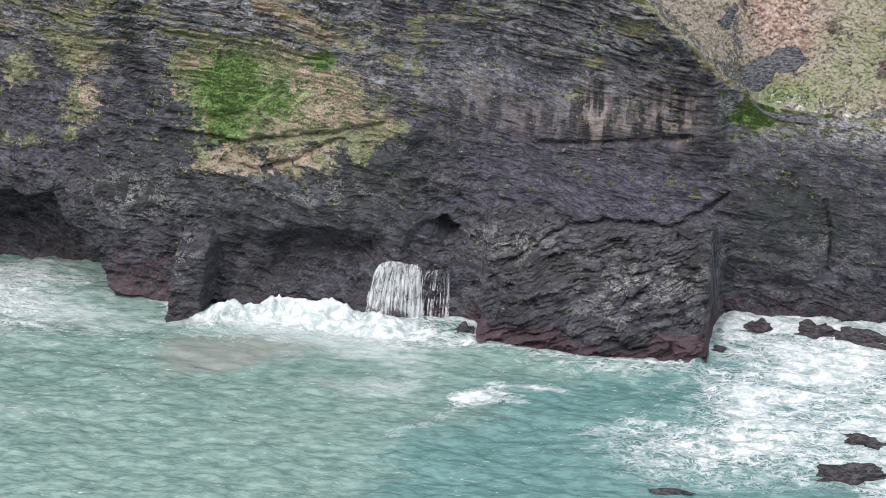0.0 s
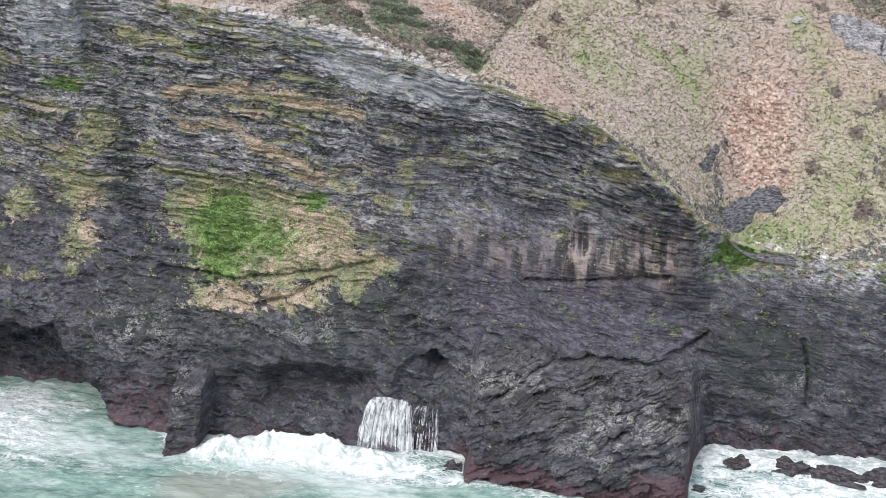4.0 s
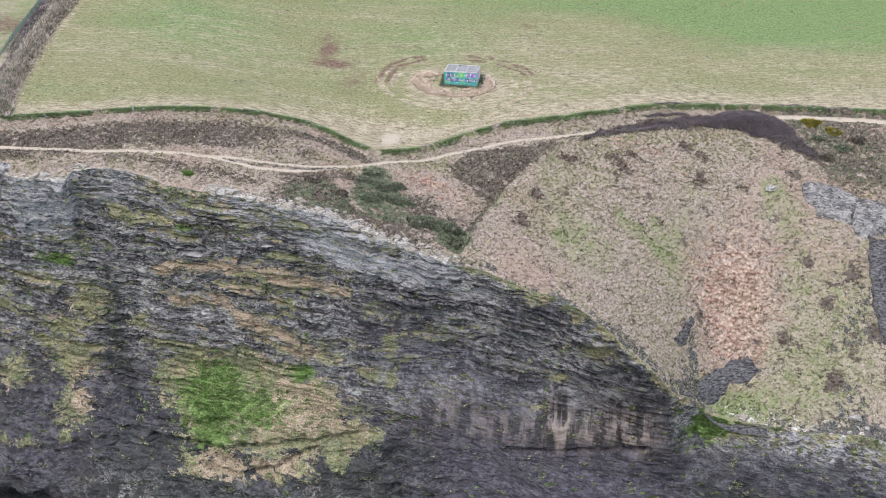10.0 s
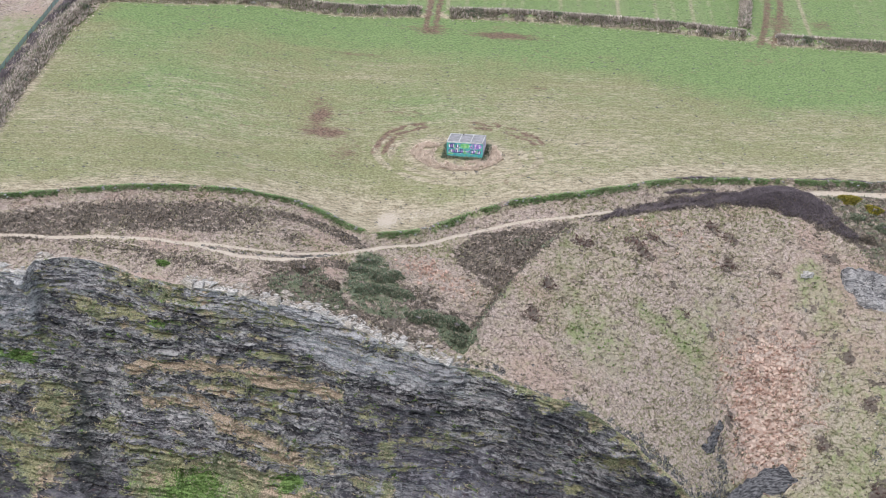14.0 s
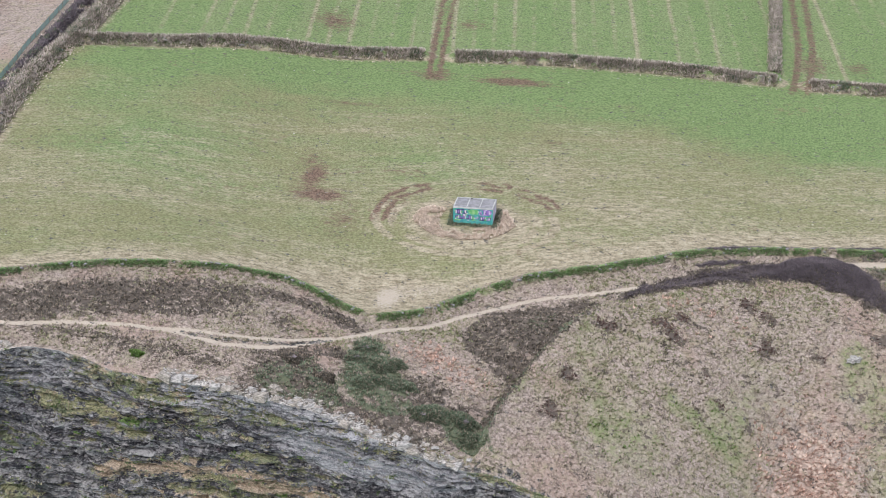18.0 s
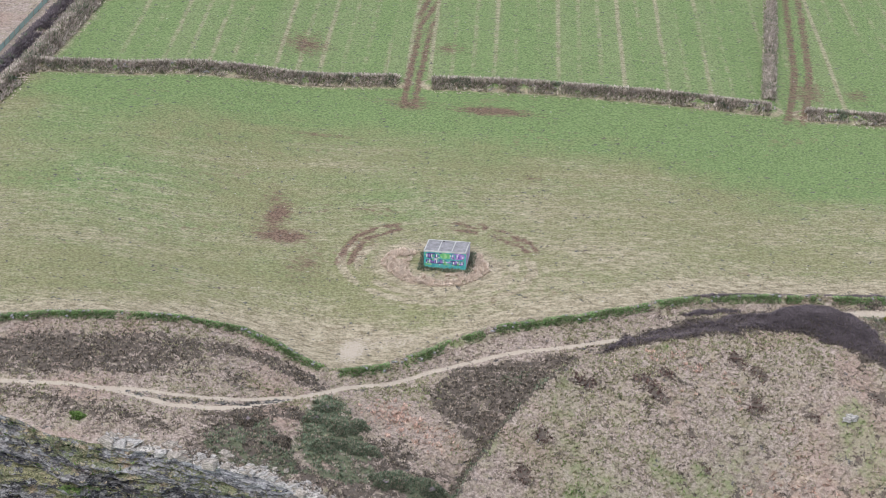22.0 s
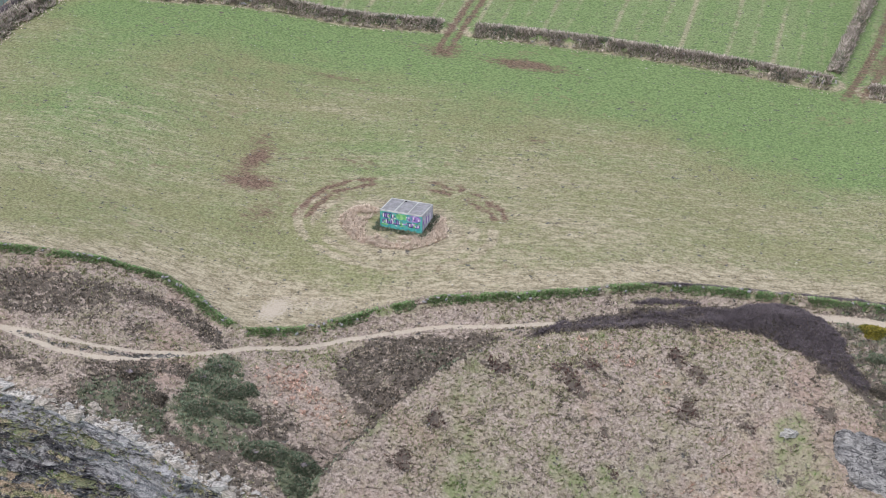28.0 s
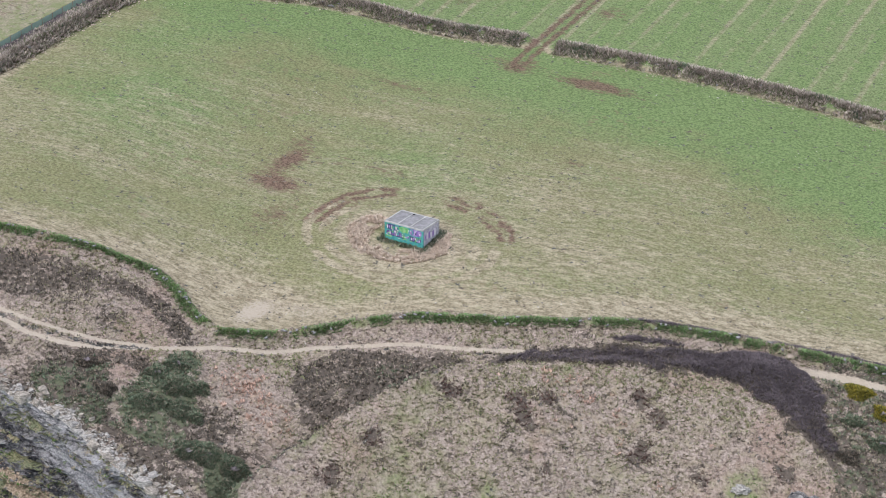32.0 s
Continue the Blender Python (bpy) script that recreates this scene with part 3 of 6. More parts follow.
def sea_water():
    n = Nodes("sea_water", 0.22, 0.5)
    foam, milk, sand = n.attr("surf")
    silt = n.fac("silt")
    drawn = n.turned((0.55, 1.0, 1.0), (0, 0, 12))
    w = n.node("ShaderNodeTexNoise")
    w.inputs["Scale"].default_value, w.inputs["Detail"].default_value = 0.35, 4
    n.link(n.coord, w.inputs["Vector"])
    add = n.node("ShaderNodeVectorMath")
    add.operation = "MULTIPLY_ADD"
    n.link(w.outputs["Color"], add.inputs[0])
    add.inputs[1].default_value = (5.0, 5.0, 0)
    n.link(drawn, add.inputs[2])
    web = n.cells(0.42, "DISTANCE_TO_EDGE", add.outputs[0])
    web2 = n.cells(1.15, "DISTANCE_TO_EDGE", add.outputs[0])
    swirl = n.noise(0.3, 8, 0.68, 1.2, drawn)
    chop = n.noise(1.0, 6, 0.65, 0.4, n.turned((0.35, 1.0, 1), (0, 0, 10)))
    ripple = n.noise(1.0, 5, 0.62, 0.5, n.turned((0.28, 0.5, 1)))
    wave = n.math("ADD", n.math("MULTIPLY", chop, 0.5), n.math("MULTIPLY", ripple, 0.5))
    # water colour goes darker in the ripples' troughs and paler on their crests
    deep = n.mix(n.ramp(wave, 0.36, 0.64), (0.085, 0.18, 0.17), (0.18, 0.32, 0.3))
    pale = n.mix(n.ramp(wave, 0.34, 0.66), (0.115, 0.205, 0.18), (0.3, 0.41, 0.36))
    c = n.mix(n.ramp(n.math("ADD", sand, n.math("MULTIPLY", n.math("SUBTRACT", n.noise(0.07, 7, 0.68, 1.0, drawn), 0.5), 1.6)), 0.2, 0.8), deep, pale)
    # stirred-up sand, and cloudy water with drowned foam
    c = n.mix(n.ramp(n.math("ADD", silt, n.math("MULTIPLY", n.math("SUBTRACT", swirl, 0.5), 1.0)), 0.3, 0.8, 0, 0.8), c, n.mix(wave, (0.2, 0.215, 0.19), (0.36, 0.37, 0.335)))
    c = n.mix(n.math("MULTIPLY", n.ramp(n.math("ADD", milk, n.math("MULTIPLY", n.math("SUBTRACT", swirl, 0.5), 1.5)), 0.3, 1.1), 0.85), c, n.mix(wave, (0.44, 0.52, 0.5), (0.68, 0.72, 0.71)))
    # lace of foam
    lace = n.math("MAXIMUM", n.ramp(web, 0.14, 0.0), n.math("MULTIPLY", n.ramp(web2, 0.2, 0.0), 0.85))
    lace = n.math("MULTIPLY", lace, n.ramp(n.math("ADD", foam, n.math("MULTIPLY", n.math("SUBTRACT", swirl, 0.5), 1.2)), 0.3, 0.7))
    full = n.ramp(n.math("ADD", foam, n.math("MULTIPLY", n.math("SUBTRACT", swirl, 0.5), 1.5)), 0.72, 1.0)
    fleck = n.math("MULTIPLY", n.ramp(n.noise(1.0, 4, 0.6, 0.6, n.turned((0.5, 1.5, 1), (0, 0, 8))), 0.62, 0.7), n.ramp(n.noise(0.09, 4), 0.42, 0.62, 0.05, 0.7))
    white = n.math("MAXIMUM", n.math("MAXIMUM", lace, full), fleck)
    # grey in the white: shading of the foam put in by noise
    c = n.mix(white, c, n.mix(n.ramp(n.noise(0.5, 6, 0.7, 0.6), 0.36, 0.62), (0.42, 0.49, 0.48), (0.86, 0.87, 0.88)))
    n.colour(c)
    n.rough(n.ramp(white, 0.0, 0.6, 0.2, 0.85))
    n.bump(n.math("ADD", wave, n.math("MULTIPLY", white, 0.5)), 0.8, 0.5)
    return n.mat


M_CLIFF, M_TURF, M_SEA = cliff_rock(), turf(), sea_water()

# ---------------------------------------------------------------- lines of the plan
HEDGE_W = [(-120, -62), (-90, -52), (-68, -43.8), (-54.7, -37.3), (-45.4, -34.9), (-35.4, -31.6), (-26.8, -29.7), (-20.9, -31.2), (-16.7, -33.7), (-13.5, -34.4)]
HEDGE_E = [(-11, -35), (-4.6, -31), (0, -26.1), (3.9, -22.4), (10.7, -18.1), (16.8, -15.7), (22.2, -13.8), (30.2, -10.1), (36.4, -6), (43.7, -2.2), (55, 1.5), (68.8, 4), (84, 6), (130, 9)]
TRACK = [(-120, -68), (-85, -59), (-63.2, -56.2), (-55.2, -54.1), (-47, -52.6), (-40.2, -52), (-35.7, -52.5), (-31, -52.4), (-26.5, -51.4), (-22, -49.4), (-17.6, -45.7), (-13.2, -41.8), (-8.9, -37.2), (-2.4, -33.3), (2.2, -28.7), (7.1, -25.5), (13.1, -22.8), (21.9, -20.4), (30.7, -16.8), (40, -12), (52, -5), (63.4, -0.1), (69.6, 1.1), (78, 2.2), (130, 6)]
TRACK_B = [(-43, -52.2), (-40.1, -51.5), (-36, -50.8), (-32.1, -50.1), (-27.4, -49.0), (-21.4, -47.0), (-15.8, -43.5)]
NORTH_A = [(-93, 55), (-71.6, 58), (-50.5, 66), (-36, 69.5), (-22.3, 72.5)]
NORTH_B = [(-15.2, 72.7), (6.8, 74.5), (29.8, 75.8), (51.5, 78)]
NORTH_C = [(59, 78), (71.6, 78.6), (100, 80), (150, 84)]
CROSS = [(51.3, 82), (51.3, 110), (50.8, 142), (50, 200)]
WEST = [(-84, -50), (-87, -40), (-90.2, -20), (-92.3, -5), (-93.5, 12), (-94.8, 28), (-94.4, 42), (-93.2, 54.2), (-92.9, 74), (-93.3, 88), (-94, 130)]
WEST_B = [(-90.6, -28), (-94.4, -8), (-95.8, 8), (-97.2, 30), (-97.6, 55), (-98, 75), (-98.5, 130)]
FENCE = [(-91.5, -38), (-94.4, -24), (-97.2, -6), (-98.8, 15), (-99.9, 35), (-101, 49.5), (-101.2, 59), (-102.2, 86), (-103.5, 130)]
SPUR = [(27.2, -23.6), (23.2, -28), (17.4, -37.9), (14.6, -44.7), (12.2, -51.4), (10.4, -58)]
THICKET = [(27.5, -21.4), (36.4, -17), (44.3, -12.2), (50.9, -9), (57, -6.8), (63.7, -8.6), (70, -11.2), (75, -13.6), (75.5, -11.6), (71.8, -6.4), (68, -1.6), (63.5, 0.6), (57, 0.2), (52, -2.4), (44, -6.8), (36, -12), (31, -15.6)]
STRIP = [(38.2, -4.2), (48.4, 0.5), (56, 2.8), (62.5, 4.6), (69, 5.4), (78, 6.4)]
STRIP_B = [(39.3, -8), (44, -5.5), (48.4, -3.3)]


def bank(x, y):
    """Height of the field banks over the ground."""
    h = 0.0
    for line, high, wide in ((HEDGE_W, 0.7, 1.1), (HEDGE_E, 0.8, 1.2), (NORTH_A, 1.3, 1.7), (NORTH_B, 1.3, 1.8), (NORTH_C, 1.2, 1.7), (CROSS, 1.1, 1.1), (WEST, 1.3, 1.9), (WEST_B, 0.8, 1.4), (SPUR, 0.6, 1.2)):
        d, _ = near(x, y, line)
        h = np.maximum(h, high * np.exp(-((d / wide) ** 2)))
    for line in (TRACK, TRACK_B):
        d, _ = near(x, y, line)
        h = h - 0.22 * np.exp(-((d / 0.9) ** 2))
    return h


def within(x, y, ring, soft=1.0):
    """1 inside the outline, 0 outside, with a soft and uneven edge."""
    inside = np.zeros(np.shape(x), bool)
    for (ax, ay), (bx, by) in zip(ring, ring[1:] + ring[:1]):
        inside ^= ((ay > y) != (by > y)) & (x < (bx - ax) * (y - ay) / (by - ay + 1e-9) + ax)
    d, _ = near(x, y, ring + ring[:1])
    return sstep(-soft, soft, np.where(inside, d, -d) + 2.4 * (fbm(x / 2.8, y / 2.8, 63, 3) - 0.5))


def covers(x, y):
    """What grows where: the masks of the ground, 0 to 1."""
    line = np.interp(x, [p[0] for p in HEDGE_W[:-1] + HEDGE_E], [p[1] for p in HEDGE_W[:-1] + HEDGE_E])
    m = {"field": sstep(0.3, 2.2, y - line) * sstep(0.8, 3.8, x - np.interp(y, [p[1] for p in WEST], [p[0] for p in WEST]))}
    m["field"] = m["field"] * (1 - 0.3 * np.clip(blob(x, y, -10.5, -27, 3.5, 5.5) + 0.8 * blob(x, y, -6, -21.5, 6, 4), 0, 1))
    wob = 5 * (fbm(x / 9, y / 9, 61, 3) - 0.5)
    dt, _ = near(x, y, TRACK)
    db, _ = near(x, y, TRACK_B)
    m["path"] = np.maximum(sstep(0.7, 0.2, dt) * sstep(34, 29, x) + sstep(1.3, 0.3, dt) * sstep(60, 64, x), 0.85 * sstep(0.65, 0.15, db))
    m["path"] = np.maximum(m["path"], 0.62 * blob(x, y, -10.6, -27.5, 2.4, 5) + 0.45 * blob(x, y, -4, -22.5, 8, 3, 25))
    below = line - y
    hA = box(below, 4.3, 15.0, 1.8) * sstep(-24, -30, x + wob * 0.5)
    hA = hA * (1 - blob(x, y, -23.5, -42.3, 7.5, 4.2, 15))
    hA2 = sstep(2.4, 0.8, near(x, y, [(-28, -36), (-22, -35.3), (-17, -37), (-13, -39.5)])[0])
    hB = within(x, y, [(2.3, -32.8), (6.8, -27.2), (13, -25), (20, -22.8), (26.5, -23.2), (20.5, -32), (15.3, -41), (13, -46), (6.4, -40.6)]) + 0.8 * blob(x, y, 1, -48, 2, 2.6)
    hC = within(x, y, [(-21, -50), (-17, -51), (-12, -57), (-8, -58), (-12, -62), (-18, -61.5), (-26, -59.5), (-25, -56)])
    spots = sum(blob(x, y, a, b, r, r * 0.8) for a, b, r in ((48.2, -16.6, 2.0), (51.7, -18, 1.7), (52, -23.1, 2.2), (37.9, -23.7, 2.0), (34.8, -26.7, 1.9), (36.9, -28.6, 1.8), (26.1, -30.2, 2.2), (42.4, -32, 1.1), (45, -35.7, 1.2), (70.4, -17.5, 1.6), (60.6, -22.4, 1.3), (19.4, -49, 2.2), (21, -42, 1.8), (53.5, -46, 1.6), (52, -50, 1.5), (74, -33, 1.6), (70, -45, 1.6), (78, -39, 1.8), (83, -34, 2.2), (88, -42, 2.6), (80, -50, 2.0)))
    scatter = 0.52 * sstep(0.57, 0.7, fbm(x / 2.6, y / 1.9, 64, 4)) * sstep(16, 24, x) * (1 - m["field"])
    # dark growth west of the spur, which also paints in its shadow line
    spur, _ = near(x + 1.3, y, SPUR)
    gully = 1.0 * sstep(2.3, 0.9, spur) * sstep(-24, -30, y)
    east = sstep(70, 75, x + 0.55 * (y + 10)) * sstep(2.5, 0.5, y - line) * sstep(-24, -15, y)
    mosaic = 0.62 * box(x, -27, 9, 3) * sstep(-43, -46, y + 0.25 * (x + 10)) * sstep(0.3, 0.5, fbm(x / 5, y / 4, 67, 3))
    # inside THICKET this puts the dark under the twigs into the ground
    m["heather"] = np.clip(np.maximum.reduce([1.1 * within(x, y, THICKET, 1.0), 0.72 * hA, 0.8 * hA2, 0.75 * hB, 0.75 * hC, 0.85 * spots, gully, scatter * (0.65 + 0.35 * sstep(66, 78, x)), 0.6 * east, mosaic, 0.5 * box(x, -62, -28, 4) * blob(0 * x, y, 0, -57, 1, 2.5)]), 0, 1) * (0.7 + 0.6 * fbm(x / 3, y / 3, 68, 3))
    g1 = within(x, y, [(-11.5, -40.5), (-8.5, -41), (-5, -46), (-1.5, -50), (-1, -57), (-8, -60), (-13, -55), (-13.5, -50)])
    g2 = within(x, y, [(1.5, -53), (6, -53), (10, -55), (11.6, -60), (5, -59)])
    m["gorse"] = np.clip(0.9 * g1 + 1.1 * g2 + 0.5 * blob(x, y, 16, -29, 5, 3) + 0.45 * east + 0.6 * hC + 0.5 * gully, 0, 1) * np.clip(0.1 + 1.5 * fbm(x / 3.5, y / 3, 69, 4), 0, 0.85)
    m["bracken"] = np.clip(1.35 * blob(x, y, 60, -42, 8.5, 11) + 0.5 * blob(x, y, -1, -41.5, 5, 4.5) + 0.5 * blob(x, y, 6, -45.5, 5, 4) + 0.3 * blob(x, y, 42, -22, 14, 7), 0, 1) * 0.72
    m["spots"] = np.clip(spots, 0, 1) * (1 - hB)
    m["bright"] = 0.62 * np.clip(sum(0.9 * blob(x, y, a, b, r, r) for a, b, r in ((44, -36.3, 1.3), (27, -49.3, 1.3), (44.5, -40.7, 2), (41, -39.5, 1.5), (37.8, -39.2, 1.5), (66.2, -21.1, 2.2), (13.4, -47.5, 1.5), (37, -17.4, 1.0))) + 0.35 * blob(x, y, 27, -46, 7, 11) + 0.5 * blob(x, y, 82, -40, 10, 12) + 0.25 * blob(x, y, 72, -35, 4, 12) + 0.3 * blob(x, y, 52, -33, 5, 12) + 0.25 * blob(x, y, 22, -33, 5, 6) + blob(x, y, 47.5, -39.5, 2.4, 7) * 0.55 + blob(x, y, 33, -49, 5, 6) * 0.4 + blob(x, y, 61, -57, 7, 3.0) * 1.1 + blob(x, y, -43, -58.5, 1.6, 1.6) * 0.9 + blob(x, y, 14, -43.5, 1.0, 3.0) * 0.8 + blob(x, y, 68, -25, 5, 4) * 0.5, 0, 1)
    north = (y > np.interp(x, [-93, -71, -50, -22, 7, 52, 150], [55, 58, 66, 72.5, 74.5, 78, 84])) * (x > -92)
    def pair(line, wide, rut):
        d, t = near(x, y, line)
        d = d + 0.5 * (fbm(x / 2, y / 2, 77, 2) - 0.5)
        return sstep(rut + 0.35, 0.1, np.abs(d - wide)) * sstep(0.0, 0.12, t) * sstep(1.0, 0.88, t)


    arc_e = np.maximum(pair([(-3, 12.5), (3, 11.6), (7, 10.4), (12, 8.2), (14.5, 4.5)], 0.9, 0.4), pair([(-1, 13.6), (4, 12.9), (8, 11.4), (13, 9)], 0.5, 0.35))
    arc_w = pair([(-8.5, 11), (-12.5, 9), (-15.8, 5.5), (-16.6, 1), (-17, -5)], 1.0, 0.75)
    arc_n = 0.5 * pair([(-10, 14), (-17.5, 17.2), (-24, 15), (-30, 12)], 0.9, 0.5)
    tracks = np.maximum.reduce([1.0 * arc_e, 0.9 * arc_w, arc_n, 0.4 * blob(x, y, 6, 11, 7, 2.5, -18), 0.35 * blob(x, y, -15, 4, 3, 7)]) * sstep(0.2, 0.46, fbm(x / 2.2, y / 2.2, 71, 4))
    gate = pair([(-16.5, 57), (-18.6, 66), (-20, 80), (-23, 110), (-31, 160)], 1.1, 0.9) * 0.85 * sstep(56, 64, y)
    gate = np.maximum(gate, 0.85 * blob(x, y, -18, 62.5, 4.2, 3.2))
    rut = sstep(1.3, 0.4, np.abs(near(x, y, [(56.5, 72), (57.5, 84), (58, 100), (55.5, 150)])[0] - 1.5)) * 0.75 * sstep(70, 76, y)
    m["mud"] = np.clip(np.maximum.reduce([tracks, gate, rut, 1.15 * blob(x, y, -29, 3.5, 4.8, 2.6), 0.95 * blob(x, y, -31.6, 11, 2.4, 6), 0.55 * blob(x, y, -33.7, 17, 2.5, 4), 0.5 * blob(x, y, -23, -5, 3, 7), 1.05 * blob(x, y, -1.5, 61.7, 8.5, 2.2), 0.6 * blob(x, y, -32, 44.5, 7, 1.0), 0.5 * blob(x, y, 9.8, 33.3, 2.2, 1.4), 0.75 * blob(x, y, -44.6, 87, 5, 6), 0.75 * blob(x, y, -15, 93.4, 3.5, 3), 0.75 * blob(x, y, 59, 90, 4, 6), 0.6 * blob(x, y, 69, 91, 3, 4), 0.45 * blob(x, y, 57, 77, 3, 6)]), 0, 1)
    ring = np.hypot((x + 1.6) / 9.2, (y + 1.2) / 6.3)
    m["straw"] = np.clip(0.33 + 0.75 * sstep(11, 1, y - line) * sstep(0, 1.5, y - line) + 0.2 * sstep(40, 6, y) * sstep(-30, 10, x + y) + 0.5 * sstep(0.5, 0.2, np.abs(ring - 0.85)) + 0.55 * box(ring, 1.2, 1.95, 0.12) * sstep(0.25, 0.6, 0.5 + 0.5 * np.sin(19 * ring)) * sstep(6, 0, y) * sstep(0.3, 0.5, fbm(x / 4, y / 4, 72, 3)) - 0.5 * north - 0.5 * sstep(28, 66, y) * (1 - north) - 0.2 * blob(x, y, -62, 45, 26, 22) + 0.8 * blob(x, y, -8, -24, 12, 5) + 0.6 * (fbm(x / 26, y / 9, 73, 4) - 0.5), 0, 1)
    verge = sum(np.exp(-(((near(x, y, q)[0] - 2.3) / 0.9) ** 2)) for q in (NORTH_A, NORTH_B, NORTH_C, WEST))
    m["straw"] = np.clip(m["straw"] + 0.9 * verge, 0, 1)
    green_bank = np.maximum(np.exp(-((near(x, y, HEDGE_W)[0] / 1.0) ** 2)), np.exp(-((near(x, y, HEDGE_E)[0] / 1.0) ** 2)))
    m["bright"] = np.maximum(m["bright"], 0.62 * green_bank * sstep(0.42, 0.58, fbm(x / 3, y / 3, 62, 3)))
    m["bright"] = np.maximum(m["bright"], 0.85 * blob(x, y, 62, -56, 7.5, 3.4) + 0.4 * blob(x, y, 77, -49, 13, 9))
    m["verdure"] = np.clip(0.85 * north + 0.78 * sstep(34, 62, y) * (1 - north) * sstep(-95, -80, x) + 0.5 * blob(x, y, -60, 9, 14, 14) + 0.5 * blob(x, y, -74, 40, 14, 26) + 0.35 * blob(x, y, -12, 20, 16, 12) + 0.4 * blob(x, y, 66, 50, 22, 16) + 0.85 * blob(x, y, 30, -7.5, 8, 2.2, 25) + 0.22, 0, 1)
    m["rows"] = np.where(north, 1.0, 0.0)
    m["stone"] = np.clip(sstep(4.0, 0.3, y - edge_y(x) + 5 * (fbm(x / 3, y / 3, 75, 3) - 0.5)) * box(x, -37, 8, 4) * 0.7 + sstep(2.5, 0.3, y - edge_y(x)) * box(x, -74, -60, 3) * 0.6 + sstep(4.5, 1, y - edge_y(x)) * box(x, 60, 100, 4) * 0.45, 0, 1)
    past = x - np.interp(y, [p[1] for p in FENCE], [p[0] for p in FENCE])
    far_west = sstep(0.4, -0.6, past) * sstep(-40, -30, y)
    m["bright"] = np.maximum(m["bright"], 0.62 * far_west * sstep(-9, -6, past))
    m["mud"] = np.maximum(m["mud"], 0.62 * far_west * sstep(-8, -11, past) + 0.7 * far_west * (box(past, -3.2, -2.4, 0.3) + box(past, -5.4, -4.7, 0.3)))
    from_edge = y - edge_y(x)
    ragged = 6 * (fbm(x / 5, y / 5, 65, 4) - 0.5)
    # dark lines beside the ruts: shade of the path's bank, painted as dark ground
    rut_shade = 0.75 * sstep(0.75, 0.25, near(x, y, [(-38, -51.9), (-31.5, -51.3), (-26.8, -50.2), (-21.6, -48.2), (-16, -44.3)])[0]) + 0.55 * sstep(0.6, 0.2, np.abs(dt - 1.1)) * sstep(0.42, 0.6, fbm(x / 3, y / 3, 70, 3)) * box(x, -14, 30, 2)
    m["crag"] = np.clip(0.8 * rut_shade + sstep(2.6, 0.2, from_edge + ragged) * box(x, 3, 54, 3) * 0.62 + 0.8 * blob(x, y, 54, -57, 3.2, 3.5) + 0.7 * blob(x, y, 61, -51, 3.4, 1.6) + 0.6 * blob(x, y, 52.8, -52, 1.0, 2.2) + 0.5 * sstep(4, 1, from_edge + ragged) * box(x, 66, 100, 4) + 0.45 * sstep(84, 92, x - 0.2 * y) * sstep(-25, -32, y) * sstep(0.35, 0.6, fbm(x / 6, y / 6, 66, 3)), 0, 1)
    return m


# ---------------------------------------------------------------- cliff
XS = spread(0.24, -88, 96, 1700, 14)
ye = edge_y(XS)
ze = land(XS, ye)
vs = np.linspace(0, 1, 520)[:, None]
Z = -87 + (ze[None] + 87) * vs
X = np.repeat(XS[None], len(vs), 0)
Y = face(X, Z) + (ye - face(XS, ze))[None] * sstep(-20, 0, Z - ze[None])
lift = ze[None] - Z
out, step = strata(X, Z)
Y = Y - (out - 0.7) * sstep(0, 1.5, lift)
cliff = tagged(new("cliff", sheet("cliff", np.stack([X, Y, Z], -1), False)), "dark layered slate sea cliff with grassy ledges", "cliff", kind="structure")
s = layers(X, Z)
upper = sstep(-50, -40, Z + 0.08 * X)
clump = fbm(X / 8, s / 1.6, 51, 5)
broad = fbm(X / 22, Z / 10, 58, 3)


def streaks(line, wide):
    """1 along a broken line on the face, fading to 0 past its width."""
    return np.exp(-((near(X, Z, line)[0] + 2.2 * (fbm(X / 4, Z / 3, 55, 3) - 0.5)) / wide) ** 2)


# tan grass along two beds, and growth on the steps of the face
band = np.maximum(streaks([(-48, -19.6), (-31.6, -18.4), (-20, -21), (-13, -23)], 1.9), streaks([(-46, -26), (-37, -25.6), (-32, -28.5), (-24, -32.3), (-19, -35)], 1.9))
band = np.maximum(band, 0.8 * streaks([(-45, -23), (-34, -22.5), (-25, -24.5)], 0.9))
veg = upper * (0.2 + 0.32 * step + 1.8 * (clump - 0.5) + 1.6 * (broad - 0.5)) * sstep(46, 8, X + 0.3 * (Z + 30)) * (1 - 0.5 * sstep(-5, 10, X))
veg = np.clip(veg * (1 - 0.8 * streaks([(-59, -22), (-57.6, -32), (-55, -40), (-53, -46)], 3.5)), 0, 0.72)
veg = np.maximum(veg, 0.74 * band)
meadow = sstep(1.25, 0.75, np.hypot((X + 29) / 20, (Z + 44.8 + 0.12 * (X + 29)) / 8.6) + 1.0 * (fbm(X / 6, Z / 5, 52, 4) - 0.5))
veg = np.maximum(veg, 0.95 * meadow)
veg = np.maximum(veg, 0.7 * box(X, -44, -16, 4) * box(Z, -58, -50, 1.5) * sstep(0.4, 0.62, fbm(X / 5, s / 1.6, 57, 3) + 0.1))
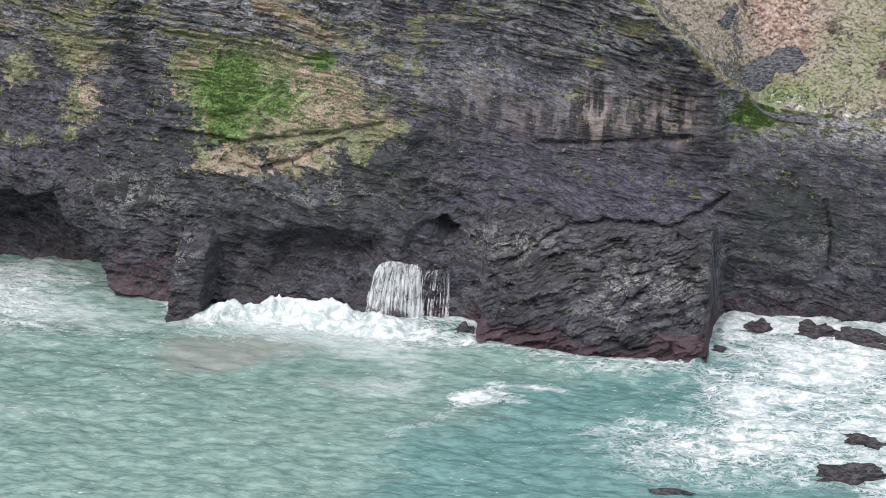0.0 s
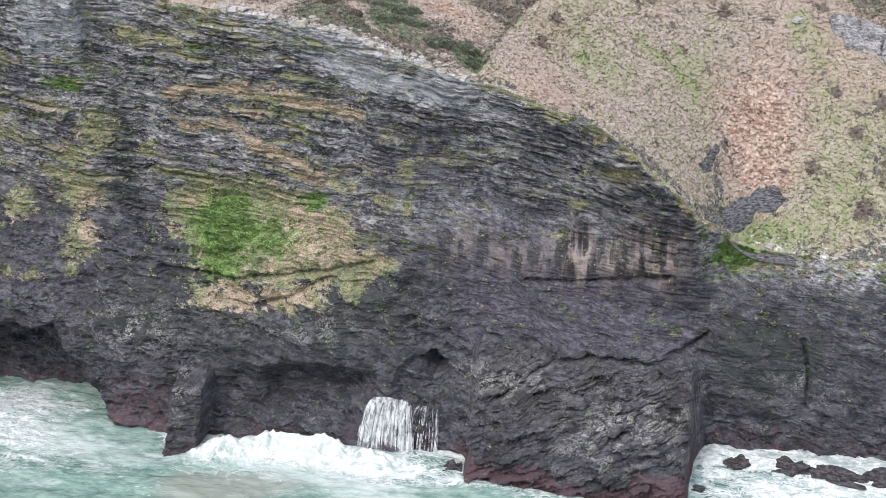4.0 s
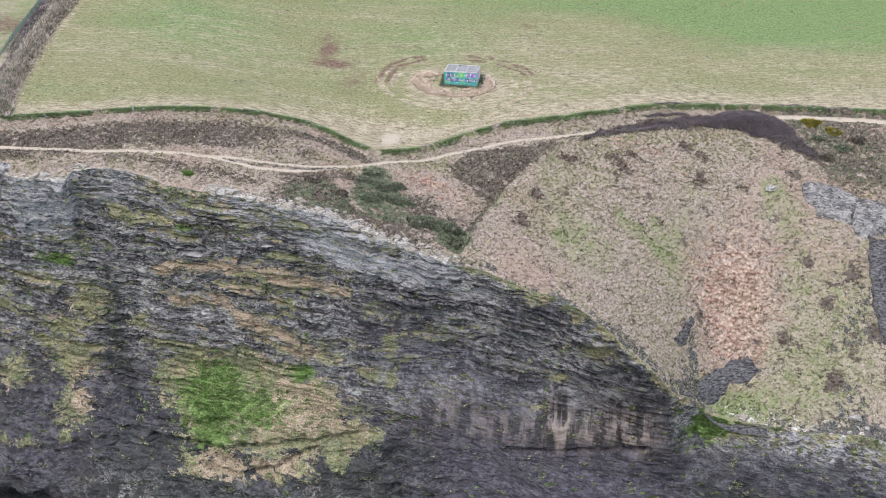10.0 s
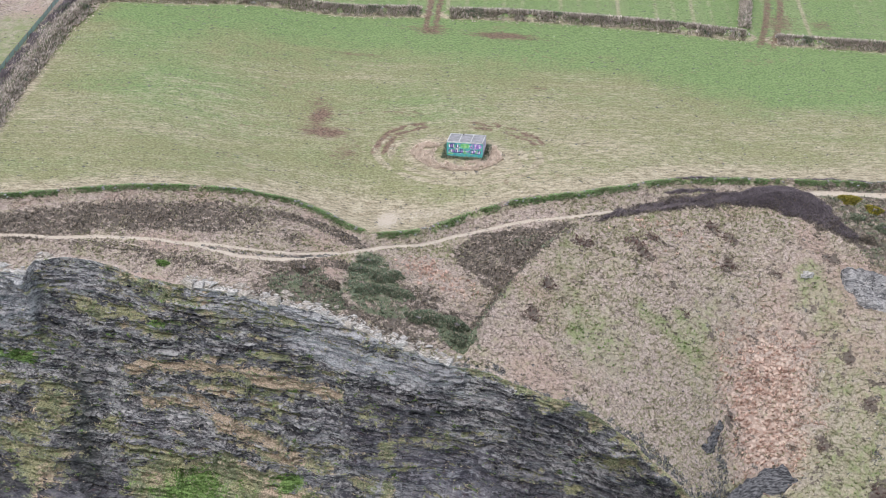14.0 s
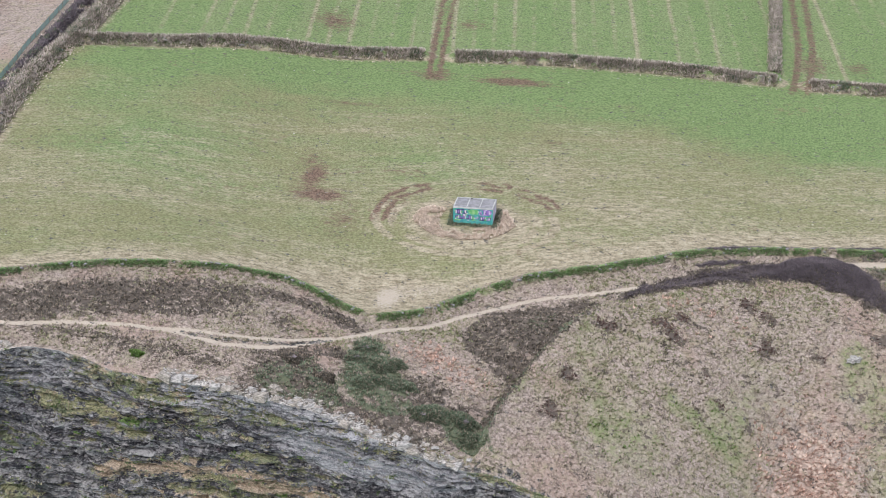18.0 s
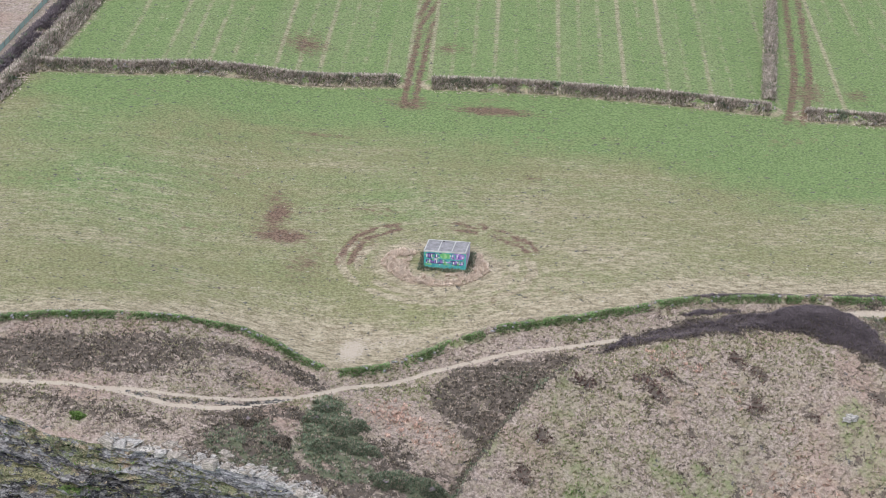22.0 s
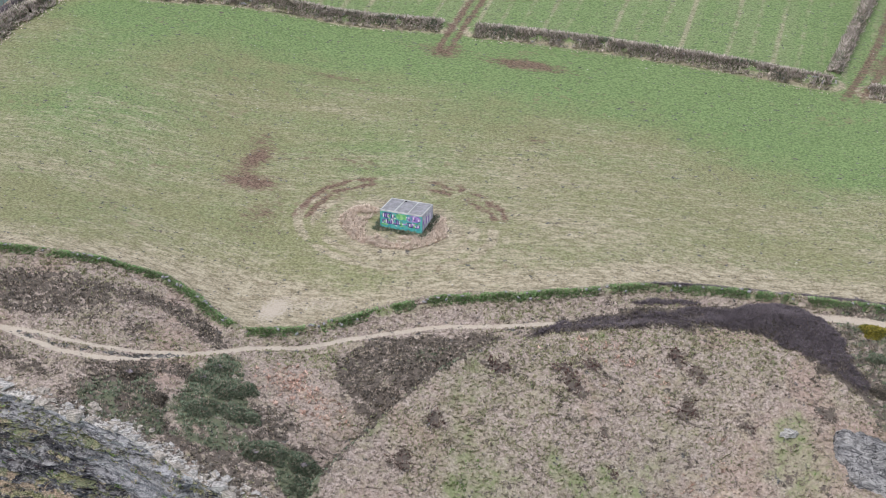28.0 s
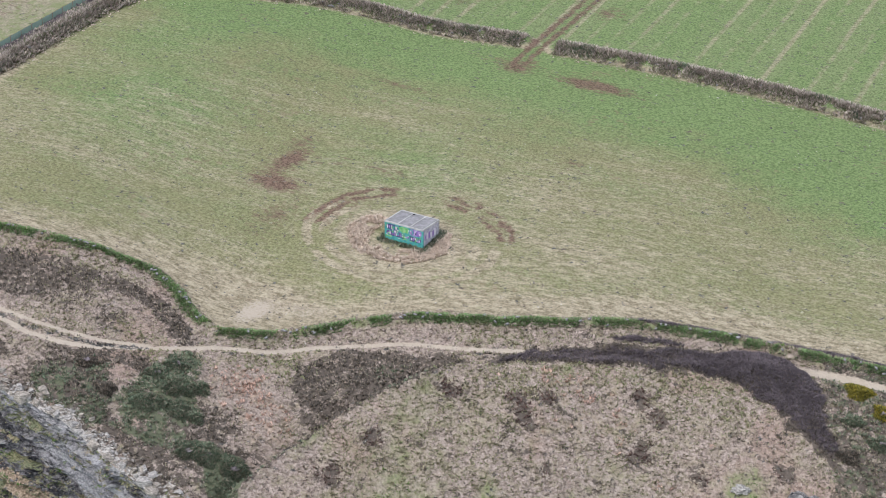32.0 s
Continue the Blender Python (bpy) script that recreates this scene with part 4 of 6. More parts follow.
for a, b, rx, rz in ((-66, -40, 6, 3.4), (-65, -47.5, 4.2, 4.6), (-78, -42, 4, 3.4), (-74.4, -54.3, 2.4, 1.2), (-66.5, -53, 1.8, 1.6), (-79, -54, 2, 1.2), (-63, -28, 4.5, 5), (-53, -31, 2.6, 1.6), (-68, -33, 5, 3), (-3.7, -33, 1.7, 3.6), (-3.6, -39.5, 1.5, 2.4), (36, -31, 4, 2), (28, -38, 3, 1), (-34, -56, 4.4, 1.6), (-27, -54.3, 2.6, 2.0)):
    veg = np.maximum(veg, 0.82 * blob(X, Z, a, b, rx, rz))
right = sstep(54, 57, X)
veg = np.maximum(veg, 0.85 * right * sstep(-51, -48, Z + 2.5 * (clump - 0.5)) * (0.5 + 0.7 * sstep(72, 60, X)))
veg = np.maximum(veg, 0.75 * sstep(3.5, 0.2, lift + 5 * (fbm(X / 4, Z / 3, 59, 3) - 0.5)) * sstep(0, 12, X))
band = np.maximum(band, 0.45 * blob(X, Z, -20, -45, 6, 5) + 0.8 * blob(X, Z, -31, -55.5, 8, 2) + 0.7 * blob(X, Z, -63, -45, 2, 4) + 0.35)
green = np.clip(1.25 * blob(X, Z, -38, -44.3, 5.2, 5.2) + 0.95 * blob(X, Z, -20.5, -39, 2.4, 1.6) + 0.6 * blob(X, Z, -37, -51.5, 4, 2) + 1.1 * blob(X, Z, 57.5, -46.8, 4.6, 2.4) + 0.9 * blob(X, Z, -68.5, -19.4, 4.4, 1.5) + 0.6 * blob(X, Z, -43, -11, 3, 1) + 0.5 * blob(X, Z, -28, -46, 4, 2.5) + 0.3 * blob(X, Z, -30, -45, 14, 6), 0, 1)
veg = np.maximum(veg, 0.85 * blob(X, Z, -68.5, -19.4, 4.4, 1.8))
pale = 0.7 * sstep(5, 1, lift + 7 * (fbm(X / 4, Z / 3, 79, 4) - 0.5)) * box(X, -38, 10, 3) + 1.15 * blob(X, Z, -12, -14.8, 9.5, 2.6, -18) + 0.7 * blob(X, Z, 1, -17.5, 9, 2.2, -22) + 0.6 * sstep(26, 12, lift + 6 * (fbm(X / 4, Z / 5, 76, 3) - 0.5)) * box(X, -79, -64.5, 0.8)
pale = pale + 0.3 * sstep(10, 2, lift) * box(X, -62, -36, 3) + 0.5 * right * sstep(-54, -49, Z) * sstep(0.4, 0.6, clump) + 0.28 * blob(X, Z, 20, -24, 10, 4, -20) + 0.3 * blob(X, Z, 9, -39, 9, 7, -25)
pale = np.clip(pale * (0.45 + 1.1 * fbm(X / 6, s / 1.5, 74, 4)), 0, 0.95)
veg = veg * (1 - 0.75 * pale)
mask(cliff.data, "growth", veg, green, pale)
mask(cliff.data, "ledge", band, step, upper)
front = box(X, 11, 51.5, 1.0) * sstep(-63, -67, Z)
value(cliff.data, "bed", s + front * (0.9 * (Z + 65) - 0.5 * (X - 30)))
slab = np.clip(box(X, 6, 52, 4) * box(Z, -64, -50.5, 1.2) + 0.2 * box(X, 5, 50, 4) * box(Z, -50, -30, 4) + 0.8 * streaks([(-4, -30), (6, -37), (17, -44)], 7) + 0.4 * box(X, -80, -45, 5) * box(Z, -60, -44, 3), 0, 1)
recess = box(X, -59, -46, 1.0) * box(Z, -82, -72, 2)
# wet foot, wall and gully; the patches at x 44 and 34 are darker rock
wet = np.clip(0.4 * sstep(-58, -66, Z) * (1 - box(X, 8, 52, 2)) + 0.5 * front * sstep(-73.5, -77, Z + 3 * (clump - 0.5)) + 0.5 * blob(X, Z, 44, -37, 9, 6) + 0.4 * blob(X, Z, 34, -50, 14, 3) + 0.3 * fbm(X / 15, Z / 9, 77, 3) + 0.25 * right * sstep(-51, -54, Z) * sstep(-72, -66, Z) + 0.45 * streaks([(-59, -22), (-57.6, -32), (-55, -40), (-53, -46)], 2.6), 0, 1)
algae = np.clip((0.3 + 0.6 * box(X, 10, 52, 3)) * sstep(-77.3, -79.3, Z + 4 * (fbm(X / 8, Z / 4, 78, 3) - 0.5)) + 0.42 * recess, 0, 1)
mask(cliff.data, "rock", wet, slab, algae)
rust = np.clip(1.4 * blob(X, Z, 28, -47.2, 2.8, 5.4) + 1.4 * blob(X, Z, 43.5, -46.5, 3.8, 4.4) + 0.9 * blob(X, Z, 36, -47.5, 5, 4) + 0.55 * blob(X, Z, 19, -49, 6, 3) + 0.4 * blob(X, Z, 7, -46, 6, 5), 0, 1)
lichen = 1.0 * blob(X, Z, 16, -68.5, 12, 2.4) + 1.1 * blob(X, Z, 40, -72.5, 13, 4.5, 8) + 0.9 * blob(X, Z, -42, -71, 2.4, 3.6) + 0.8 * blob(X, Z, -54, -63, 9, 5) + 0.6 * blob(X, Z, -20, -60, 18, 3) + 0.4 * blob(X, Z, 72, -68, 9, 4) + 0.5 * sstep(8, 2, lift) * (X < 10)
moss = np.clip(0.5 * right * box(Z, -71, -58, 3) * (X < 74) + 0.35 * box(X, -60, 0, 5) * box(Z, -66, -50, 3) + 0.7 * streaks([(-58.5, -24), (-57.6, -33), (-56, -40)], 2.2), 0, 1)
mask(cliff.data, "stain", rust, np.clip(lichen, 0, 1), moss)
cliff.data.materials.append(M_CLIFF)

# ---------------------------------------------------------------- ground
d = np.r_[np.arange(0, 64, 0.36), np.arange(64, 150, 0.8), 150 + 1700 * np.linspace(0.004, 1, 40) ** 2]
Yg = ye[None] + d[:, None]
Xg = np.repeat(XS[None], len(d), 0)
cov = covers(Xg, Yg)
wild = (1 - cov["field"]) * (1 - cov["path"]) * sstep(0, 1.0, d)[:, None]
tuft = 0.34 * (fbm(Xg / 1.2, Yg / 1.2, 81, 3) - 0.5) + 0.9 * (fbm(Xg / 4, Yg / 4, 82, 3) - 0.5)
high = 0.55 + 0.7 * cov["gorse"] + 0.3 * cov["heather"]
# (the same relief as surface_z gives)
Zg = land(Xg, Yg) + bank(Xg, Yg) * sstep(0, 2, d)[:, None] + wild * high * tuft + 0.1 * (fbm(Xg / 5, Yg / 5, 83, 3) - 0.5) * sstep(0, 3, d)[:, None]


def surface_z(x, y):
    """Height of the ground with banks and tufts."""
    c = covers(x, y)
    w = (1 - c["field"]) * (1 - c["path"]) * sstep(0, 1.0, y - edge_y(x))
    t = 0.34 * (fbm(x / 1.2, y / 1.2, 81, 3) - 0.5) + 0.9 * (fbm(x / 4, y / 4, 82, 3) - 0.5)
    return land(x, y) + bank(x, y) + w * (0.55 + 0.7 * c["gorse"] + 0.3 * c["heather"]) * t


def ground_z(x, y):
    """Height of the ground with banks but without tufts."""
    return land(x, y) + bank(x, y)


ground = tagged(new("ground", sheet("ground", np.stack([Xg, Yg, Zg], -1))), "rough clifftop slope and mown grass fields", "ground", kind="structure")
mask(ground.data, "cover", cov["field"], cov["heather"], cov["bracken"])
mask(ground.data, "wear", cov["path"], cov["mud"], cov["straw"])
mask(ground.data, "edge", cov["crag"], cov["bright"], cov["stone"])
mask(ground.data, "growth", cov["gorse"], cov["rows"], cov["stone"])
value(ground.data, "verdure", cov["verdure"])
ground.data.materials.append(M_TURF)

# ---------------------------------------------------------------- sea
xs, ys = spread(0.4, -95, 105, 1700, 14), np.r_[-160 - 1500 * (np.linspace(0, 1, 20)[1:] ** 2)[::-1], np.arange(-160, -44, 0.4)]
SX, SY = np.meshgrid(xs, ys)
calm = sstep(400, 150, np.hypot(SX, SY + 100))
foot = face(np.clip(SX, -100, 110), np.full(SX.shape, SEA))
foot = np.apply_along_axis(lambda r: np.convolve(np.pad(r, 8, "edge"), np.ones(17) / 17, "valid"), 1, foot)
off = foot - SY
chop = 1.5 * (fbm(SX / 9 + SY / 30, SY / 5, 91, 3) - 0.5) + 0.55 * (ridge(SX / 4.2 + SY / 9, SY / 2.4, 92, 3) - 0.5)
BREAKER = [(-38, -91), (-31, -88), (-25, -86.5), (-17, -86), (-10, -86.5), (-4, -88)]
surge = 1.2 * np.exp(-((off - 3) / 4) ** 2) * fbm(SX / 6, SY / 4, 93, 3) * box(SX, -40, 60, 6)
crest = np.exp(-((near(SX, SY, BREAKER)[0] / 2.6) ** 2))
surge = surge + crest * (0.4 + 4.5 * np.maximum(ridge(SX / 3.4, SY / 2.4, 94, 5) - 0.4, 0)) + (1.9 * blob(SX, SY, -24.5, -85.4, 3.6, 1.7) + 1.5 * blob(SX, SY, -16, -84.8, 4, 1.5) + 1.4 * blob(SX, SY, -33, -88.5, 3, 1.5)) * (0.4 + 1.2 * ridge(SX / 1.7, SY / 1.3, 95, 4))
SZ = SEA + calm * (chop * (0.5 + 0.5 * sstep(0, 8, off)) + surge)
sea = tagged(new("sea", sheet("sea", np.stack([SX, SY, SZ], -1))), "turquoise breaking sea with white foam", "water", kind="structure")
WX = SX + 24 * (fbm(SX / 12, SY / 8, 97, 4) - 0.5)
foam = 1.0 * np.exp(-np.maximum(off, 0) / (2.2 + 4 * fbm(SX / 6, 0 * SX, 98, 2))) * sstep(-54, -40, SX)
foam = np.maximum(foam, 1.6 * np.exp(-np.maximum(-69 - SY, 0) / 14.0) * sstep(50, 54, SX))
foam = np.maximum(foam, (0.42 + 0.95 * fbm(SX / 12, SY / 9, 99, 4)) * sstep(20, 70, WX - 0.3 * (SY + 100)) * sstep(-150, -120, SY))
foam = np.maximum(foam, 1.15 * blob(WX, SY, 84, -128, 13, 12) + 0.5 * blob(WX, SY, 66, -86, 20, 10))
foam = np.maximum(foam, 0.85 * blob(WX, SY, -15, -87, 18, 4) + 1.1 * blob(SX, SY, -2, -88.5, 9, 6) + 0.8 * blob(SX, SY, 12, -91, 7, 3) + 0.4 * blob(SX, SY, -30, -95, 16, 5) + 0.7 * crest * (0.4 + 1.1 * fbm(SX / 3, SY / 2, 100, 3)))
foam = np.maximum(foam, 0.75 * blob(WX, SY, 22, -106.5, 6, 1.8) + 0.7 * blob(WX, SY, 14.5, -111.5, 3, 3.5) + 0.45 * np.exp(-((near(SX, SY, [(4, -128), (9.4, -122.5), (14, -113), (18, -107)])[0] / 2.2) ** 2)))
foam = np.maximum(foam, 0.6 * blob(SX, SY, 38, -96, 22, 6) + 0.85 * blob(WX, SY, -80, -80, 19, 15) + 0.38 * blob(SX, SY, -60, -98, 20, 8))
milk = 0.95 * blob(SX, SY, -78, -80, 20, 18) + 0.45 * blob(SX, SY, -50, -92, 14, 6) + 0.6 * blob(SX, SY, -20, -92, 22, 6) + 0.6 * blob(SX, SY, 0, -97, 12, 10) + 0.35 * blob(SX, SY, 3, -108, 9, 12) + 0.7 * blob(SX, SY, 78, -115, 18, 20) + 0.7 * blob(SX, SY, 66, -84, 18, 12) + 0.25 * blob(SX, SY, -55, -130, 30, 12) + 0.3 * blob(SX, SY, 36, -97, 16, 5)
milk = milk + (1.3 * fbm(WX / 13, SY / 8, 101, 5) - 0.6) * sstep(40, -10, SX) * sstep(-160, -120, SY) * 1.2
silt = 1.1 * blob(SX, SY, -32, -102, 11, 8) + 0.6 * blob(SX, SY, -18, -97, 9, 4) + 0.35 * blob(SX, SY, -40, -118, 16, 10) + 0.4 * blob(SX, SY, -85, -104, 10, 5)
shoal = np.interp(SY, [-160, -124, -109, -100, -86], [-12, 5, 16, 34, 40])
sand = 0.15 + 0.85 * sstep(22, -18, SX - shoal + 20 * (fbm(SX / 14, SY / 9, 95, 3) - 0.5))
mask(sea.data, "surf", foam * calm, milk * calm, sand)
value(sea.data, "silt", silt * calm)
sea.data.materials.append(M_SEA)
# ---------------------------------------------------------------- growth
rng = np.random.default_rng(7)


def blades(points, count, high, wide, lean, up=None, vary=0.5):
    """Narrow leaves or twigs that rise from each point: arrays of corners and faces."""
    p = np.repeat(points, count, 0)
    n = len(p)
    turn = rng.uniform(0, 2 * math.pi, n)
    h = high * (1 - vary + 2 * vary * rng.random(n))
    tilt = lean * (0.5 + 0.5 * rng.random(n))
    way = np.stack([np.cos(turn), np.sin(turn), np.zeros(n)], 1)
    side = np.stack([-np.sin(turn + rng.normal(0, 0.6, n)), np.cos(turn), np.zeros(n)], 1) * (wide * (0.5 + rng.random(n)))[:, None]
    base = p + way * (0.35 * wide * rng.random(n))[:, None] - np.array([0, 0, 0.08])
    tip = base + way * (h * tilt)[:, None] + np.array([0, 0, 1.0]) * (h * np.sqrt(np.maximum(1 - tilt**2, 0.05)))[:, None]
    mid = base * 0.5 + tip * 0.5 + way * (0.1 * h)[:, None]
    v = np.stack([base - side * 0.5, base + side * 0.5, mid + side * 0.55, tip, mid - side * 0.55], 1).reshape(-1, 3)
    k = np.arange(n)[:, None] * 5
    f = np.concatenate([k + [0, 1, 2], k + [0, 2, 4], k + [4, 2, 3]])
    return v, f


def growth(name, points, count, high, wide, lean, material, label, category, parent=None, vary=0.5):
    v, f = blades(points, count, high, wide, lean, vary=vary)
    ob = new(name, mesh_from(name, v, f, smooth=False))
    ob.data.materials.append(material)
    if parent:
        ob.parent = parent
        return tagged(ob, label, kind="stuff")
    return tagged(ob, label, category, kind="stuff")


M_HAY = foliage("dry_grass", (0.235, 0.19, 0.168), (0.61, 0.52, 0.472), (0.33, 0.33, 0.21), 0.16)
M_HAY2 = foliage("olive_grass", (0.18, 0.165, 0.1), (0.5, 0.46, 0.32), (0.24, 0.28, 0.14), 0.25)
M_LEDGE = foliage("ledge_tufts", (0.26, 0.225, 0.16), (0.62, 0.54, 0.42), (0.26, 0.3, 0.17), 0.35)
M_BRACKEN = foliage("dead_bracken", (0.38, 0.25, 0.205), (0.8, 0.585, 0.495))
M_HEATHER = foliage("heather", (0.075, 0.068, 0.06), (0.24, 0.21, 0.182), (0.36, 0.3, 0.24), 0.18)
M_RUSSET = foliage("russet_stems", (0.085, 0.05, 0.046), (0.27, 0.18, 0.16))
M_GORSE = foliage("gorse_leaves", (0.085, 0.11, 0.078), (0.27, 0.34, 0.235), (0.34, 0.29, 0.23), 0.22)
M_THORN = foliage("bare_twigs", (0.1, 0.085, 0.096), (0.28, 0.24, 0.265))
M_HEDGE = foliage("hedge_leaves", (0.11, 0.18, 0.08), (0.36, 0.53, 0.25), (0.4, 0.34, 0.25), 0.12)
M_SCRUB = foliage("winter_scrub", (0.26, 0.22, 0.2), (0.74, 0.66, 0.6), (0.18, 0.2, 0.12), 0.2)
M_STRAW = foliage("bleached_straw", (0.4, 0.335, 0.285), (0.84, 0.74, 0.66))
M_LUSH = foliage("lush_grass", (0.09, 0.15, 0.045), (0.28, 0.42, 0.14))
M_YELLOW = foliage("gorse_flowers", (0.2, 0.17, 0.04), (0.55, 0.45, 0.08), (0.1, 0.13, 0.05), 0.3)

px, py = rng.uniform(-84, 94, 90000), rng.uniform(-66, 9, 90000)
cv = covers(px, py)
ok = (py > edge_y(px) + 0.6) & (cv["path"] < 0.25) & (cv["field"] < 0.5)
pz = surface_z(px, py) - 0.03
P = np.stack([px, py, pz], 1)
pick = rng.random(len(px)) + 0.5 * (fbm(px / 2.5, py / 2.5, 111, 3) - 0.5)
is_gorse = ok & (cv["gorse"] > 0.2 + 0.6 * pick)
is_spot = ok & ~is_gorse & (cv["spots"] > 0.3 + 0.7 * pick)
is_heather = ok & ~is_gorse & ~is_spot & (cv["heather"] > 0.15 + 0.7 * pick)
is_bracken = ok & ~is_gorse & ~is_heather & ~is_spot & (cv["bracken"] > 0.15 + 0.8 * pick)
is_lush = ok & ~is_gorse & ~is_heather & ~is_bracken & ~is_spot & (cv["bright"] > 0.25 + 0.9 * pick)
rest = ok & ~is_gorse & ~is_spot & ~is_heather & ~is_bracken & ~is_lush
olive = rest & (fbm(px / 11, py / 11, 112, 3) + 0.25 * rng.random(len(px)) + 0.12 * (px > 20) + 0.25 * blob(px, py, 77, -48, 14, 12) > 0.72)
hay = rest & ~olive & (rng.random(len(px)) < 0.8)
growth("dry_grass", P[hay], 6, 0.38, 0.15, 0.98, M_HAY, "pale dry winter grass on the clifftop slope", "grass")
growth("olive_grass", P[olive], 6, 0.38, 0.15, 0.98, M_HAY2, "olive and straw tussock grass on the slope", "grass")
growth("bracken", P[is_bracken], 8, 0.5, 0.22, 0.98, M_BRACKEN, "flattened pinkish dead bracken on the slope", "bracken")
growth("heather", P[is_heather], 10, 0.38, 0.12, 0.95, M_HEATHER, "dark brown winter heather beside the path", "heather")
growth("russet_dock", P[is_spot], 9, 0.4, 0.13, 0.95, M_RUSSET, "dark russet patches of dead stems in the grass", "plants")
growth("gorse_scrub", P[is_gorse], 10, 0.42, 0.15, 0.95, M_GORSE, "dark green low gorse scrub above the cliff edge", "gorse")
growth("lush_grass", P[is_lush], 8, 0.4, 0.14, 0.8, M_LUSH, "bright green patches of fresh grass", "grass")

# growth on the ledges of the cliff
flat_x, flat_y, flat_z = X.reshape(-1), Y.reshape(-1), Z.reshape(-1)
vv, gg = veg.reshape(-1), green.reshape(-1)
speck = fbm(flat_x / 1.3, flat_z / 0.9, 121, 4) - 0.5
seen = (np.abs(flat_x) < 95) & (flat_z > -62)
C = np.stack([flat_x, flat_y - 0.05, flat_z], 1)
on_green = seen & (gg + 2.0 * speck > 0.55) & (rng.random(len(vv)) < 0.6)
on_hay = seen & ~on_green & (vv + 2.6 * speck > 0.55) & (rng.random(len(vv)) < 0.34)
growth("ledge_grass", C[on_hay], 4, 0.36, 0.17, 0.95, M_LEDGE, "tufts of olive grass on the cliff ledges", "grass")
growth("ledge_herbs", C[on_green], 4, 0.36, 0.22, 0.95, M_LUSH, "bright green herbs on the grassy cliff shelf", "plants")


def along(line, count, wide, seed):
    """Random points beside a broken line, on the ground."""
    r = np.random.default_rng(seed)
    pts = np.array(line, float)
    seg = np.hypot(*np.diff(pts, axis=0).T)
    cut = np.r_[0, np.cumsum(seg)]
    s = r.uniform(0, cut[-1], int(count * cut[-1]))
    x, y = np.interp(s, cut, pts[:, 0]), np.interp(s, cut, pts[:, 1])
    k = np.clip(np.searchsorted(cut, s) - 1, 0, len(seg) - 1)
    nx, ny = -np.diff(pts[:, 1])[k] / seg[k], np.diff(pts[:, 0])[k] / seg[k]
    o = np.clip(r.normal(0, wide / 2, len(s)), -wide, wide)
    x, y = x + nx * o, y + ny * o
    return np.stack([x, y, surface_z(x, y) - 0.05], 1)


def empty(name, x, y, label, category, group="", z=None):
    ob = new(name)
    ob.matrix_world = pose(x, y, float(ground_z(x, y)) if z is None else z)
    return tagged(ob, label, category, group)


def stone_mesh(name, size, seed, rough=0.25, subdiv=3, flat=0.35):
    """An angular stone about size = (x, y, z) across, its foot at z = 0 and a little below."""
    bm = bmesh.new()
    bmesh.ops.create_icosphere(bm, subdivisions=subdiv, radius=0.5)
    for v in bm.verts:
        p = v.co.normalized()
        k = 1.0 + rough * noise.noise(p * 1.6 + Vector((seed, 0, 0))) * 1.6 + rough * 0.6 * noise.noise(p * 4 + Vector((0, seed, 0)))
        c = noise.cell(p * 2.2 + Vector((seed * 3.1, 1, 2)))
        q = p * (0.5 * k * (1 + 0.22 * rough * c))
        q.z = max(q.z, -flat)
        layer = 0.05 * math.sin(q.z * 38 + 3 * q.x + seed)
        v.co = Vector((q.x * size[0] * (1 + layer), q.y * size[1] * (1 + layer), (q.z + flat - 0.08) * size[2]))
    me = bpy.data.meshes.new(name)
    bm.to_mesh(me)
    bm.free()
    return me


def rock(name, at, size, turn, material, label, seed, tilt=(0, 0), rough=0.3, group="", subdiv=4, category="rock"):
    ob = new(name, stone_mesh(name, size, seed, rough, subdiv))
    ob.data.materials.append(material)
    ob.matrix_world = pose(*at, tilt[0], tilt[1], turn)
    return tagged(ob, label, category, group)


M_GREY = plain_stone("grey_slate", (0.14, 0.14, 0.15), (0.4, 0.39, 0.4), 0.9)
M_DARK = plain_stone("sea_worn_rock", (0.022, 0.021, 0.023), (0.11, 0.1, 0.105), 1.1)
M_PALE = plain_stone("lichened_stone", (0.22, 0.21, 0.205), (0.58, 0.555, 0.535), 2.5)
M_BUFF = plain_stone("buff_stone", (0.2, 0.18, 0.16), (0.54, 0.49, 0.44), 2.2)

# ---------------------------------------------------------------- hedges and fence
hedge_kinds = (
    ("hedge", HEDGE_W, 90, 0.9, 0.36, M_HEDGE, "low green hedge bank with loose stones beside the heather", 0.8),
    ("hedge", HEDGE_E, 90, 1.0, 0.36, M_HEDGE, "low green hedge bank with bare stones beside the coast path", 0.8),
    ("field_hedge", NORTH_A, 62, 2.5, 0.8, M_SCRUB, "brown winter hedge bank along the mown field", 0.0),
    ("field_hedge", NORTH_B, 62, 2.6, 0.85, M_SCRUB, "brown winter hedge bank with bramble along the field", 0.0),
    ("field_hedge", NORTH_C, 62, 2.5, 0.8, M_SCRUB, "short brown hedge bank past the field gateway", 0.0),
    ("field_hedge", CROSS, 46, 1.0, 0.85, M_SCRUB, "scrubby hedge bank that divides the green fields", 0.0),
    ("field_hedge", WEST, 62, 2.6, 0.85, M_SCRUB, "overgrown brown hedge bank at the end of the field", 0.0),
    ("field_hedge", WEST_B, 40, 1.9, 0.7, M_THORN, "purple-brown thorn hedge beside the fenced track", 0.0),
)
